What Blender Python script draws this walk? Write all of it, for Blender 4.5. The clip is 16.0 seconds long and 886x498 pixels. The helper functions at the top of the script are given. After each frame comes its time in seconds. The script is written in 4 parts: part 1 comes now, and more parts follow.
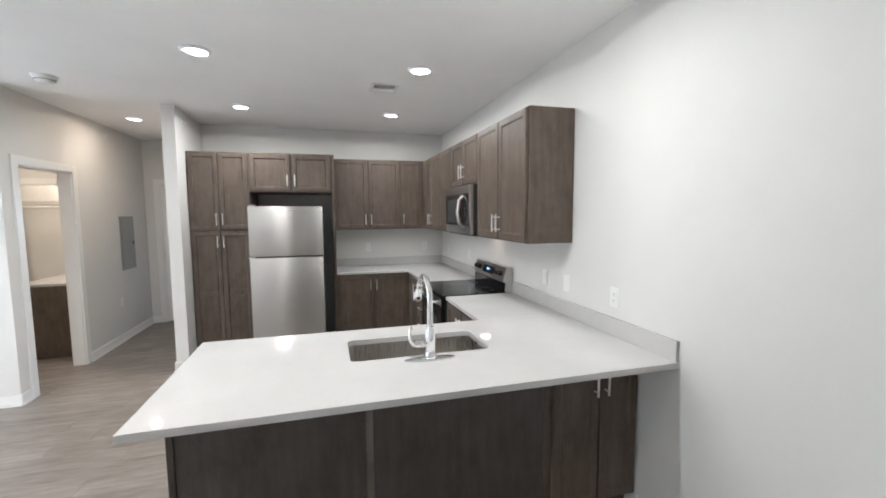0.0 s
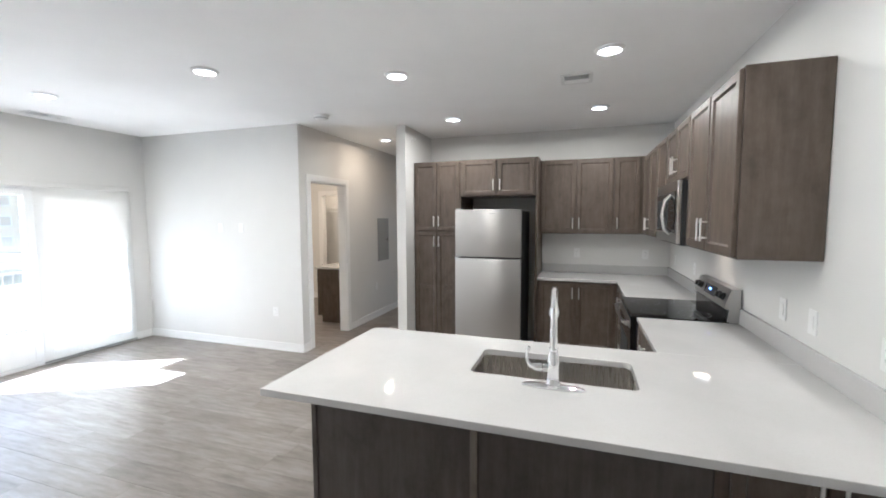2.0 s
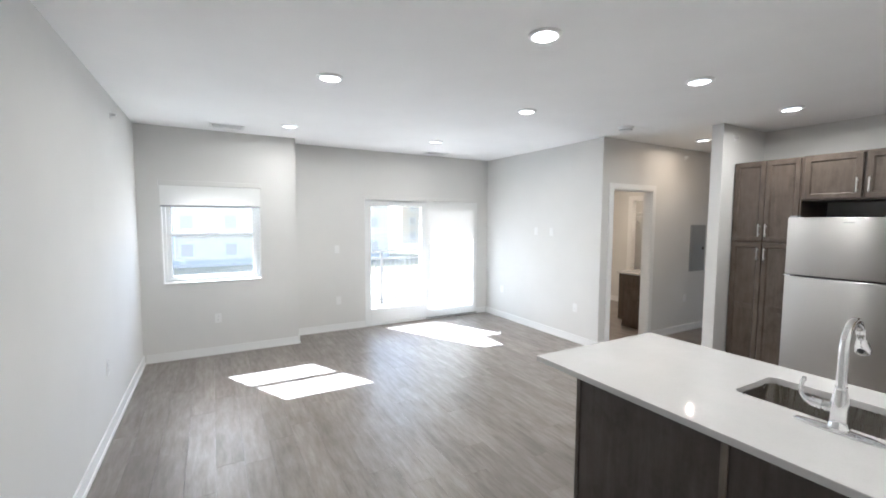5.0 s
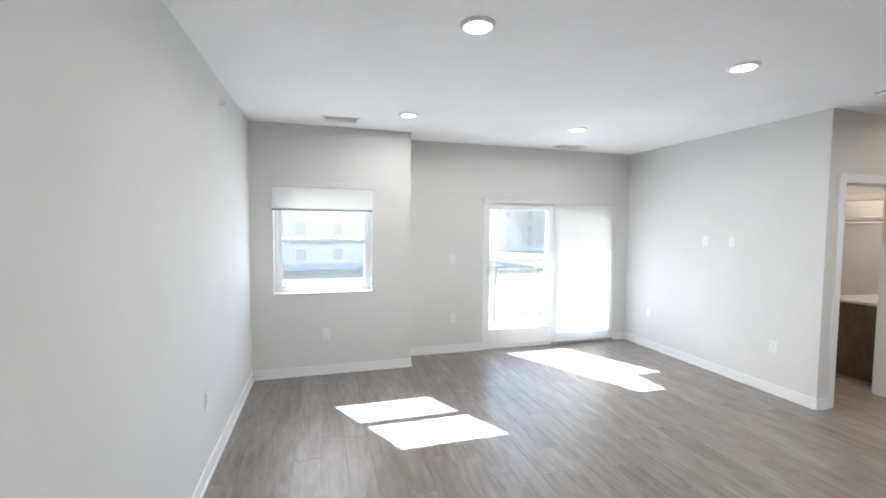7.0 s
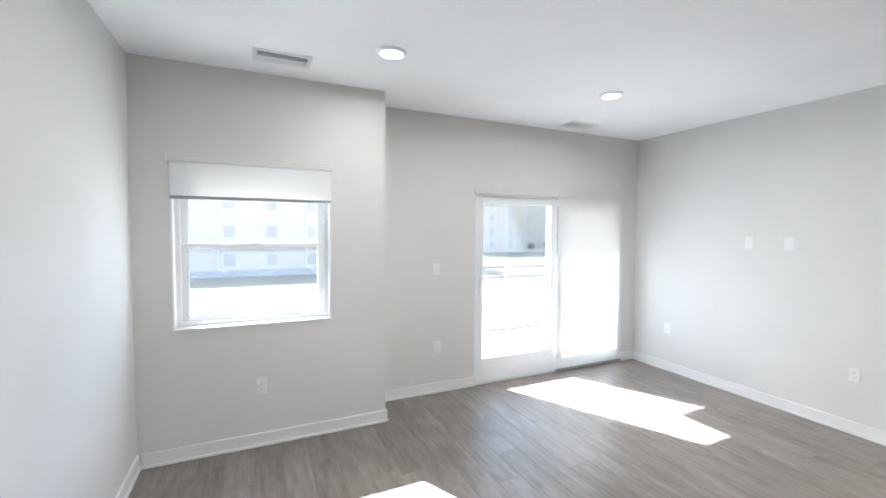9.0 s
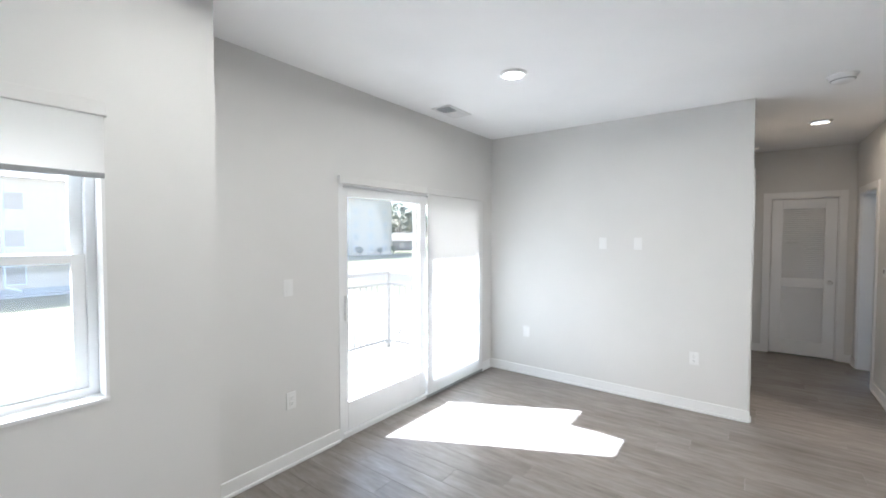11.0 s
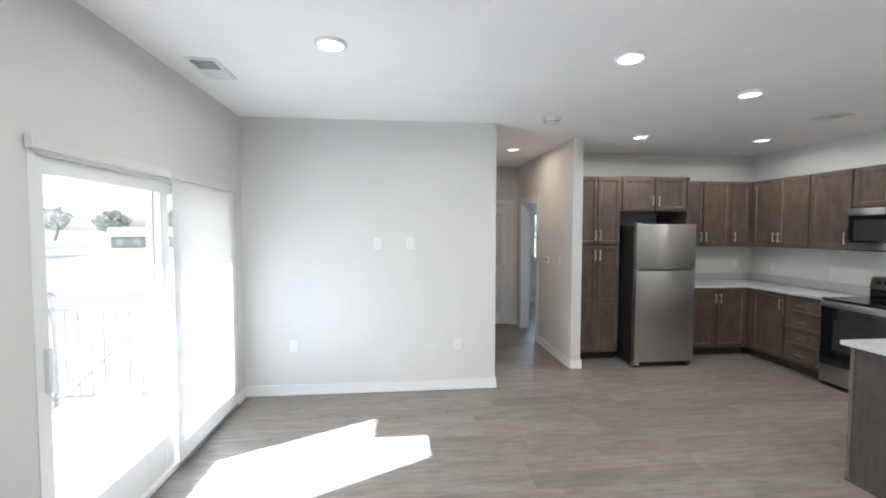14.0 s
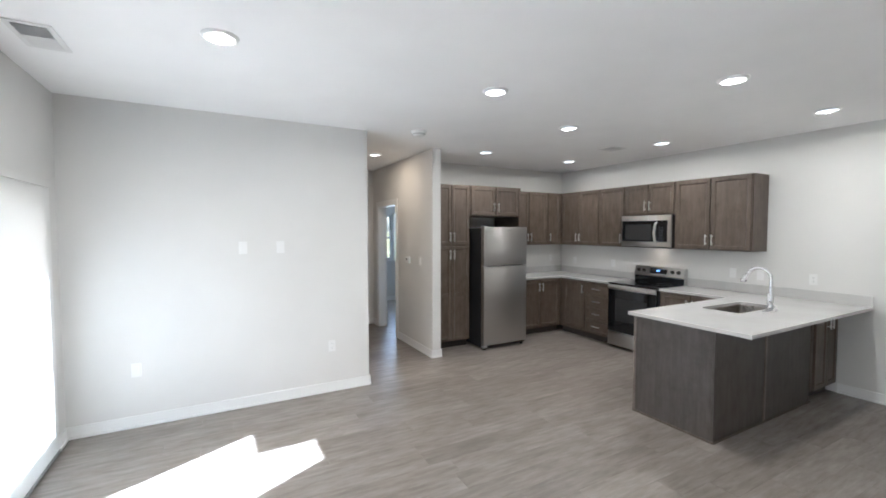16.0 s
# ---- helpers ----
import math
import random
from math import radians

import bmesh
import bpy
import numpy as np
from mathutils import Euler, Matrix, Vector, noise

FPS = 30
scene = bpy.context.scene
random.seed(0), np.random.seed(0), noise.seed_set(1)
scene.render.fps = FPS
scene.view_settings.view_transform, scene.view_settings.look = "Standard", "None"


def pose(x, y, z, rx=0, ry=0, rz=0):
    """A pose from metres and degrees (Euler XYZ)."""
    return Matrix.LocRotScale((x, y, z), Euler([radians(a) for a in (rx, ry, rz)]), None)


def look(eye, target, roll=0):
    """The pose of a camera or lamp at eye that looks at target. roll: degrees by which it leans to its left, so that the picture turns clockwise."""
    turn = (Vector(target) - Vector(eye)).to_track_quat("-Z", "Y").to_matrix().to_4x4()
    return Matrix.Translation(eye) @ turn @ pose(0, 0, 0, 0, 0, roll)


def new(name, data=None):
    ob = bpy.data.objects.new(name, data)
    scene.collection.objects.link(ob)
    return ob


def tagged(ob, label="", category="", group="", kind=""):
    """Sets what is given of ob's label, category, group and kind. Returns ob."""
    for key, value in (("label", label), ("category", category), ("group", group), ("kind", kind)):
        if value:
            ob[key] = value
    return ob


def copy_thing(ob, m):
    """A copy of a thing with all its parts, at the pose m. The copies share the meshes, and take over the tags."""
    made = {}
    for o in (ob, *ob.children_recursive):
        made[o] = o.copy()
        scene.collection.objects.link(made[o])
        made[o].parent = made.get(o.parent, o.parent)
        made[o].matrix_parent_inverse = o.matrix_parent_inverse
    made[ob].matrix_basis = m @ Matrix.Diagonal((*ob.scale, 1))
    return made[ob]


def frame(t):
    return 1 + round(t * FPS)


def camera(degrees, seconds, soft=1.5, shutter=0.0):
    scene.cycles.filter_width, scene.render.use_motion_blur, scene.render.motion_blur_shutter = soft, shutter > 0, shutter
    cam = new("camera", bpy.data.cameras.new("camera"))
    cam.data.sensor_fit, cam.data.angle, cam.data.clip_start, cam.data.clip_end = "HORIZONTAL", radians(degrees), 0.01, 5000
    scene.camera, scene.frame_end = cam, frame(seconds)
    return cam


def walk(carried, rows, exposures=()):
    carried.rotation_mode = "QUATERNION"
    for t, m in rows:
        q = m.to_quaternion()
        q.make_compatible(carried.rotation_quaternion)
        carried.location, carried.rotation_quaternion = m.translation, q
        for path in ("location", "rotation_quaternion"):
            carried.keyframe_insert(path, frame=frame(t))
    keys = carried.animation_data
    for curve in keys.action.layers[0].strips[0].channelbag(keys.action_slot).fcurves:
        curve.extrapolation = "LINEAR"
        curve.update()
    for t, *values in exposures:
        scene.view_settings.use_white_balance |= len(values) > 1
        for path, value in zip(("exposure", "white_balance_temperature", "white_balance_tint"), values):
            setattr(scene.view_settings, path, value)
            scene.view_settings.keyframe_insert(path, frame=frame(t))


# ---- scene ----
cam = camera(94.2, 16.0, 1.8)

PATH = [
    (0, (0.404, 0.364, 1.647), (0.941, 2.282, 1.47), -0.4),
    (0.5, (0.561, 0.434, 1.652), (0.808, 2.411, 1.477), -0.5),
    (1, (0.695, 0.504, 1.657), (0.647, 2.496, 1.488), -0.4),
    (1.5, (0.831, 0.552, 1.647), (0.492, 2.516, 1.484), -0.2),
    (2, (0.962, 0.547, 1.64), (0.334, 2.44, 1.486), -0.2),
    (2.5, (1.045, 0.48, 1.636), (0.162, 2.269, 1.49), -0.0),
    (3, (1.156, 0.386, 1.647), (0.043, 2.041, 1.502), -0.0),
    (3.5, (1.259, 0.311, 1.661), (-0.044, 1.822, 1.518), 0.1),
    (4, (1.37, 0.309, 1.67), (-0.1, 1.658, 1.529), 0.1),
    (4.5, (1.443, 0.322, 1.679), (-0.181, 1.48, 1.537), 0.2),
    (5, (1.426, 0.322, 1.688), (-0.315, 1.296, 1.545), 0.3),
    (7.5, (0.009, 0.307, 1.643), (-1.913, 0.852, 1.538), 0.5),
    (8, (-0.368, 0.297, 1.627), (-2.277, 0.885, 1.529), 0.6),
    (10.5, (-1.916, 0.35, 1.615), (-3.332, 1.76, 1.532), 0.0),
    (11, (-2.207, 0.339, 1.592), (-3.404, 1.94, 1.526), 0.1),
    (11.5, (-2.391, 0.359, 1.604), (-3.365, 2.104, 1.534), 0.1),
    (12, (-2.591, 0.406, 1.618), (-3.332, 2.262, 1.538), 0.1),
    (12.5, (-2.753, 0.414, 1.622), (-3.263, 2.346, 1.541), 0.0),
    (13, (-2.926, 0.381, 1.64), (-3.196, 2.361, 1.559), -0.0),
    (13.5, (-3.07, 0.413, 1.638), (-3.102, 2.411, 1.554), 0.0),
    (14, (-3.171, 0.486, 1.646), (-2.971, 2.474, 1.556), 0.1),
    (14.5, (-3.28, 0.524, 1.666), (-2.848, 2.474, 1.574), 0.1),
    (15, (-3.42, 0.516, 1.678), (-2.774, 2.407, 1.589), 0.1),
    (15.5, (-3.514, 0.465, 1.684), (-2.693, 2.287, 1.593), 0.1),
    (16, (-3.609, 0.394, 1.676), (-2.654, 2.149, 1.587), 0.0),
]
walk(cam, [(t, look(eye, target, roll)) for t, eye, target, roll in PATH],
     exposures=[(0, 3.95, 5050, 6.5), (2, 3.9, 5050, 6.5), (5, 3.68, 5050, 6.5), (8, 3.55, 5050, 6.5), (12.5, 3.47, 5050, 6.5), (16, 3.62, 5050, 6.5)])

# ---- world, sun and exposure ----
world = bpy.data.worlds.new("world")
scene.world = world
world.use_nodes = True
wn = world.node_tree
sky = wn.nodes.new("ShaderNodeTexSky")
sky.sky_type = "NISHITA"
sky.sun_disc = False
sky.sun_elevation = radians(42.3)
sky.sun_rotation = radians(243)
sky.air_density, sky.dust_density, sky.ozone_density = 0.8, 3.0, 0.5
wn.links.new(sky.outputs["Color"], wn.nodes["Background"].inputs["Color"])
wn.nodes["Background"].inputs["Strength"].default_value = 0.15

sun_data = bpy.data.lights.new("sun", "SUN")
sun_data.energy, sun_data.angle, sun_data.color = 5.0, radians(0.6), (1.0, 0.95, 0.88)
sun = new("sun", sun_data)
sun.matrix_world = look((-19.3, -9.9, 20), (0, 0, 0))

LAMP_WATTS, LAMP_COLOUR, WARM_COLOUR = 1.1, (1.0, 0.825, 0.63), (1.0, 0.70, 0.44)


def sky_lamp(eye, aim, w, h, watts):
    """The sky's light in a window opening, shining into the room."""
    d = bpy.data.lights.new("sky_lamp", "AREA")
    d.shape, d.size, d.size_y, d.energy, d.color = "RECTANGLE", w, h, watts, (1.0, 0.985, 0.96)
    new("sky_lamp", d).matrix_world = look(eye, aim)


sky_lamp((-4.675, 3.15, 1.10), (0, 3.15, 1.10), 1.45, 1.70, 0.66)
sky_lamp((-4.285, 0.33, 1.38), (0, 0.33, 1.38), 0.95, 0.85, 0.24)
sky_lamp((0.41, 9.66, 1.5), (0.41, 0, 1.5), 1.0, 1.05, 1.4)


# ---- materials ----
def material(name, base, rough=0.5, metal=0.0):
    m = bpy.data.materials.new(name)
    m.use_nodes = True
    b = m.node_tree.nodes["Principled BSDF"]
    b.inputs["Base Color"].default_value = (*base, 1)
    b.inputs["Roughness"].default_value = rough
    b.inputs["Metallic"].default_value = metal
    return m, m.node_tree.nodes, m.node_tree.links, b


def noise_node(n, l, source, stretch, scale, detail=4.0, rough=0.55):
    mp = n.new("ShaderNodeMapping")
    mp.inputs["Scale"].default_value = stretch
    l.new(source, mp.inputs["Vector"])
    t = n.new("ShaderNodeTexNoise")
    t.inputs["Scale"].default_value = scale
    t.inputs["Detail"].default_value = detail
    t.inputs["Roughness"].default_value = rough
    l.new(mp.outputs["Vector"], t.inputs["Vector"])
    return t.outputs["Fac"]


def ramp_node(n, l, fac, stops):
    r = n.new("ShaderNodeValToRGB")
    e = r.color_ramp.elements
    while len(e) < len(stops):
        e.new(0.5)
    for s, (p, c) in zip(e, stops):
        s.position, s.color = p, (*c, 1)
    l.new(fac, r.inputs["Fac"])
    return r.outputs["Color"]


def mixed(n, l, a, b, fac, mode="MULTIPLY"):
    x = n.new("ShaderNodeMix")
    x.data_type, x.blend_type = "RGBA", mode
    if isinstance(fac, float):
        x.inputs["Factor"].default_value = fac
    else:
        l.new(fac, x.inputs["Factor"])
    l.new(a, x.inputs["A"])
    l.new(b, x.inputs["B"])
    return x.outputs["Result"]


def bump(n, l, b, height, strength, distance=0.002):
    u = n.new("ShaderNodeBump")
    u.inputs["Strength"].default_value = strength
    u.inputs["Distance"].default_value = distance
    l.new(height, u.inputs["Height"])
    l.new(u.outputs["Normal"], b.inputs["Normal"])


def place_vector(n, l, per_object=True):
    g = n.new("ShaderNodeNewGeometry")
    if not per_object:
        return g.outputs["Position"]
    o = n.new("ShaderNodeObjectInfo")
    s = n.new("ShaderNodeVectorMath")
    s.operation = "SCALE"
    s.inputs[0].default_value = (17.3, 9.1, 13.7)
    l.new(o.outputs["Random"], s.inputs["Scale"])
    a = n.new("ShaderNodeVectorMath")
    a.operation = "ADD"
    l.new(g.outputs["Position"], a.inputs[0])
    l.new(s.outputs["Vector"], a.inputs[1])
    return a.outputs["Vector"]


def painted(name, base, rough=0.6, grain=0.12, spread=0.03):
    m, n, l, b = material(name, base, rough)
    p = place_vector(n, l, False)
    lo = tuple(c * (1 - spread) for c in base)
    hi = tuple(min(1, c * (1 + spread)) for c in base)
    l.new(ramp_node(n, l, noise_node(n, l, p, (1, 1, 1), 1.1, 3), [(0.3, lo), (0.7, hi)]), b.inputs["Base Color"])
    bump(n, l, b, noise_node(n, l, p, (1, 1, 1), 260, 3), grain, 0.001)
    return m


def wood(name, dark, mid, light, stretch, rough=0.42):
    m, n, l, b = material(name, mid, rough)
    p = place_vector(n, l)
    grain = noise_node(n, l, p, stretch, 9.0, 6, 0.62)
    blot = noise_node(n, l, p, (1.0, 1.0, 0.8), 8.0, 6, 0.66)
    c1 = ramp_node(n, l, grain, [(0.28, dark), (0.52, mid), (0.75, light)])
    c2 = ramp_node(n, l, blot, [(0.30, (0.58, 0.56, 0.54)), (0.46, (0.86, 0.85, 0.84)), (0.68, (1.08, 1.08, 1.08))])
    l.new(mixed(n, l, c1, c2, 0.85), b.inputs["Base Color"])
    bump(n, l, b, grain, 0.10, 0.001)
    return m


def plank_material(name):
    m, n, l, b = material(name, (0.25, 0.22, 0.19), 0.36)
    p = place_vector(n, l)
    o = n.new("ShaderNodeObjectInfo")
    grain = noise_node(n, l, p, (1.5, 9.0, 1.0), 2.8, 7, 0.62)
    fine = noise_node(n, l, p, (3.0, 60.0, 1.0), 6.0, 3, 0.6)
    broad = noise_node(n, l, p, (1.1, 2.6, 1.0), 2.4, 4)
    c = ramp_node(n, l, grain, [(0.26, (0.185, 0.163, 0.143)), (0.42, (0.242, 0.216, 0.192)), (0.55, (0.280, 0.253, 0.228)), (0.74, (0.345, 0.316, 0.288))])
    f = ramp_node(n, l, fine, [(0.3, (0.88, 0.87, 0.86)), (0.6, (1, 1, 1))])
    w = ramp_node(n, l, broad, [(0.32, (0.70, 0.69, 0.68)), (0.66, (1, 1, 1))])
    t = ramp_node(n, l, o.outputs["Random"], [(0.0, (0.80, 0.79, 0.78)), (0.5, (0.92, 0.92, 0.91)), (1.0, (1, 1, 1))])
    c = mixed(n, l, mixed(n, l, mixed(n, l, c, f, 0.8), w, 0.8), t, 1.0)
    l.new(c, b.inputs["Base Color"])
    l.new(ramp_node(n, l, grain, [(0.3, (0.40,) * 3), (0.7, (0.30,) * 3)]), b.inputs["Roughness"])
    bump(n, l, b, grain, 0.12, 0.001)
    return m


def brushed(name, base, rough, stretch=(1.0, 1.0, 90.0)):
    m, n, l, b = material(name, base, rough, 1.0)
    p = place_vector(n, l)
    g = noise_node(n, l, p, stretch, 14.0, 3)
    l.new(ramp_node(n, l, g, [(0.3, (rough - 0.02,) * 3), (0.7, (rough + 0.02,) * 3)]), b.inputs["Roughness"])
    b.inputs["Anisotropic"].default_value = 0.85
    b.inputs["Anisotropic Rotation"].default_value = 0.25
    q, t = n.new("ShaderNodeNewGeometry"), n.new("ShaderNodeVectorMath")
    t.operation = "CROSS_PRODUCT"
    t.inputs[0].default_value = (0.02, 0.01, 1.0)
    l.new(q.outputs["True Normal"], t.inputs[1])
    l.new(t.outputs["Vector"], b.inputs["Tangent"])
    bump(n, l, b, g, 0.004, 0.0002)
    return m


def quartz_material():
    m, n, l, b = material("white_quartz", (0.76, 0.75, 0.73), 0.05)
    p = place_vector(n, l, False)
    c1 = ramp_node(n, l, noise_node(n, l, p, (1, 1, 1), 3.0, 4), [(0.3, (0.535, 0.53, 0.52)), (0.7, (0.58, 0.575, 0.565))])
    c2 = ramp_node(n, l, noise_node(n, l, p, (1, 1, 1), 180.0, 2), [(0.36, (0.96, 0.955, 0.95)), (0.46, (1, 1, 1))])
    l.new(mixed(n, l, c1, c2, 0.8), b.inputs["Base Color"])
    return m


def glass_material(name="window_glass", tint=(0.68, 0.635, 0.57), veil=0.014):
    """Window glass: mirror gloss, a tint that dims the bright outdoors, a sun-scattering veil put in for glare."""
    m = bpy.data.materials.new(name)
    m.use_nodes = True
    n, l = m.node_tree.nodes, m.node_tree.links
    n.remove(n["Principled BSDF"])
    t, g, f, x, w, d, y = (n.new("ShaderNode" + k) for k in ("BsdfTransparent", "BsdfGlossy", "LayerWeight", "MixShader", "Math", "BsdfTranslucent", "MixShader"))
    t.inputs["Color"].default_value = (*tint, 1)
    g.inputs["Roughness"].default_value = 0.02
    f.inputs["Blend"].default_value = 0.12
    w.operation = "MULTIPLY_ADD"
    w.inputs[1].default_value, w.inputs[2].default_value = 0.4, 0.02
    d.inputs["Color"].default_value = (0.80, 0.81, 0.82, 1)
    veil_noise = noise_node(n, l, place_vector(n, l, False), (1, 1, 1), 3.0, 4)
    amount = ramp_node(n, l, veil_noise, [(0.25, (veil * 0.85,) * 3), (0.75, (veil * 1.15,) * 3)])
    l.new(amount, y.inputs["Fac"])
    l.new(t.outputs["BSDF"], y.inputs[1])
    l.new(d.outputs["BSDF"], y.inputs[2])
    l.new(f.outputs["Facing"], w.inputs[0])
    l.new(w.outputs["Value"], x.inputs["Fac"])
    l.new(y.outputs["Shader"], x.inputs[1])
    l.new(g.outputs["BSDF"], x.inputs[2])
    l.new(x.outputs["Shader"], n["Material Output"].inputs["Surface"])
    return m


def shade_material():
    m = bpy.data.materials.new("roller_fabric")
    m.use_nodes = True
    n, l = m.node_tree.nodes, m.node_tree.links
    n.remove(n["Principled BSDF"])
    d, t, x = (n.new("ShaderNode" + k) for k in ("BsdfDiffuse", "BsdfTranslucent", "MixShader"))
    p = place_vector(n, l, False)
    c = ramp_node(n, l, noise_node(n, l, p, (1, 300, 300), 3.0, 2), [(0.3, (0.77, 0.77, 0.76)), (0.7, (0.84, 0.84, 0.83))])
    l.new(c, d.inputs["Color"])
    l.new(c, t.inputs["Color"])
    x.inputs["Fac"].default_value = 0.5
    l.new(d.outputs["BSDF"], x.inputs[1])
    l.new(t.outputs["BSDF"], x.inputs[2])
    l.new(x.outputs["Shader"], n["Material Output"].inputs["Surface"])
    return m


def glow_material(name, colour, strength):
    m, n, l, b = material(name, (0.9, 0.9, 0.9), 0.4)
    b.inputs["Emission Color"].default_value = (*colour, 1)
    b.inputs["Emission Strength"].default_value = strength
    return m


WALL = painted("wall_paint", (0.69, 0.685, 0.665), 0.7)
CEIL = painted("ceiling_paint", (0.93, 0.93, 0.925), 0.85, 0.2)
TRIM = painted("trim_paint", (0.80, 0.80, 0.79), 0.35, 0.03, 0.015)
PLASTIC = painted("white_plastic", (0.78, 0.78, 0.77), 0.3, 0.02, 0.01)
VINYL = painted("white_vinyl", (0.80, 0.81, 0.81), 0.3, 0.02, 0.01)
CABINET = wood("stained_maple", (0.074, 0.056, 0.042), (0.107, 0.082, 0.062), (0.139, 0.108, 0.083), (2.6, 2.6, 0.35))
# same maple as the cabinets, with the peninsula's shade put into the colour
PANEL_SHADED = wood("shaded_maple_panel", (0.060, 0.050, 0.044), (0.080, 0.068, 0.060), (0.102, 0.088, 0.078), (3.0, 3.0, 0.3))
EDGEWOOD = wood("light_edge_wood", (0.14, 0.115, 0.095), (0.18, 0.15, 0.125), (0.22, 0.185, 0.155), (3.0, 3.0, 0.3))
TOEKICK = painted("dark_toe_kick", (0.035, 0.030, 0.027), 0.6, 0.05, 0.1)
PLANK = plank_material("vinyl_plank")
QUARTZ = quartz_material()
STEEL = brushed("brushed_steel", (0.52, 0.51, 0.495), 0.30)
SINKSTEEL = brushed("sink_steel", (0.42, 0.40, 0.37), 0.28, (60.0, 1.0, 1.0))
CHROME = material("chrome", (0.86, 0.86, 0.87), 0.06, 1.0)[0]
NICKEL = material("satin_nickel", (0.80, 0.79, 0.77), 0.32, 1.0)[0]
DARKMETAL = painted("charcoal_enamel", (0.012, 0.012, 0.013), 0.6, 0.08, 0.1)
BLACKGLASS = material("black_glass", (0.008, 0.008, 0.009), 0.05)[0]
BLACKPLASTIC = material("black_plastic", (0.02, 0.02, 0.02), 0.35)[0]
RUBBER = material("dark_rubber", (0.03, 0.03, 0.03), 0.8)[0]
GREYPAINT = painted("grey_enamel", (0.30, 0.31, 0.31), 0.45, 0.05, 0.03)
GLASS = glass_material()
FABRIC = shade_material()
LENS = glow_material("lamp_lens", (1.0, 0.95, 0.88), 0.24)
DISPLAY = glow_material("blue_display", (0.12, 0.35, 1.0), 0.35)
# distant panes kept pale: the glare's wash is put into their colour
FARPANE = material("far_pane_with_glare", (0.52, 0.45, 0.38), 0.5)[0]
DARKVOID = material("dark_recess", (0.02, 0.02, 0.02), 0.9)[0]
RAILPAINT = painted("grey_rail_paint", (0.15, 0.15, 0.15), 0.4, 0.03, 0.03)
DECK = wood("pale_deck_board", (0.36, 0.355, 0.345), (0.44, 0.435, 0.425), (0.50, 0.495, 0.485), (0.5, 6.0, 6.0), 0.7)
SIDING = painted("pale_siding", (0.72, 0.60, 0.47), 0.7)
SIDING2 = painted("tan_siding", (0.28, 0.25, 0.23), 0.7)
ROOFING = painted("grey_shingle", (0.17, 0.165, 0.16), 0.85, 0.3, 0.15)
LEAF = painted("leaf_green", (0.085, 0.105, 0.065), 0.7, 0.2, 0.35)
BARK = painted("tree_bark", (0.10, 0.08, 0.06), 0.85, 0.3, 0.2)
GRASS = painted("dry_grass", (0.105, 0.115, 0.065), 0.9, 0.3, 0.25)
CONCRETE = painted("pale_concrete", (0.44, 0.435, 0.42), 0.85, 0.2, 0.08)
ASPHALT = painted("asphalt", (0.06, 0.06, 0.062), 0.85, 0.3, 0.15)
BLUEPAINT = painted("blue_enamel", (0.14, 0.18, 0.22), 0.4, 0.03, 0.05)


# ---- builders ----
def box(bm, x0, y0, z0, x1, y1, z1, bevel=0.0):
    m = Matrix.Translation(((x0 + x1) / 2, (y0 + y1) / 2, (z0 + z1) / 2)) @ Matrix.Diagonal((x1 - x0, y1 - y0, z1 - z0, 1))
    vs = bmesh.ops.create_cube(bm, size=1.0, matrix=m)["verts"]
    if bevel:
        es = list({e for v in vs for e in v.link_edges})
        bmesh.ops.bevel(bm, geom=es, offset=bevel, segments=2, affect="EDGES", profile=0.6)
    return bm


def boxed(*a, bevel=0.0):
    return box(bmesh.new(), *a, bevel=bevel)


def rod(bm, a, b, r, r2=None, seg=16):
    a, b = Vector(a), Vector(b)
    q = (b - a).to_track_quat("Z", "Y").to_matrix().to_4x4()
    bmesh.ops.create_cone(bm, cap_ends=True, segments=seg, radius1=r, radius2=r if r2 is None else r2, depth=(b - a).length,
                          matrix=Matrix.Translation((a + b) / 2) @ q)
    return bm


def ball(bm, c, r, seg=14, squash=(1, 1, 1)):
    bmesh.ops.create_uvsphere(bm, u_segments=seg, v_segments=seg // 2 + 2, radius=r, matrix=Matrix.Translation(c) @ Matrix.Diagonal((*squash, 1)))
    return bm


def tube(bm, pts, radii, seg=16):
    """A round tube along a line of points."""
    rings = []
    pts = [Vector(p) for p in pts]
    for i, p in enumerate(pts):
        d = (pts[min(i + 1, len(pts) - 1)] - pts[max(i - 1, 0)]).normalized()
        u = d.cross(Vector((1, 0, 0)))
        if u.length < 0.05:
            u = d.cross(Vector((0, 1, 0)))
        u.normalize()
        w = d.cross(u)
        r = radii[i] if hasattr(radii, "__len__") else radii
        rings.append([bm.verts.new(p + r * (math.cos(k * math.tau / seg) * u + math.sin(k * math.tau / seg) * w)) for k in range(seg)])
    for a, b in zip(rings, rings[1:]):
        for k in range(seg):
            bm.faces.new((a[k], a[(k + 1) % seg], b[(k + 1) % seg], b[k]))
    bm.faces.new(rings[0][::-1])
    bm.faces.new(rings[-1])
    bmesh.ops.recalc_face_normals(bm, faces=bm.faces[:])
    return bm


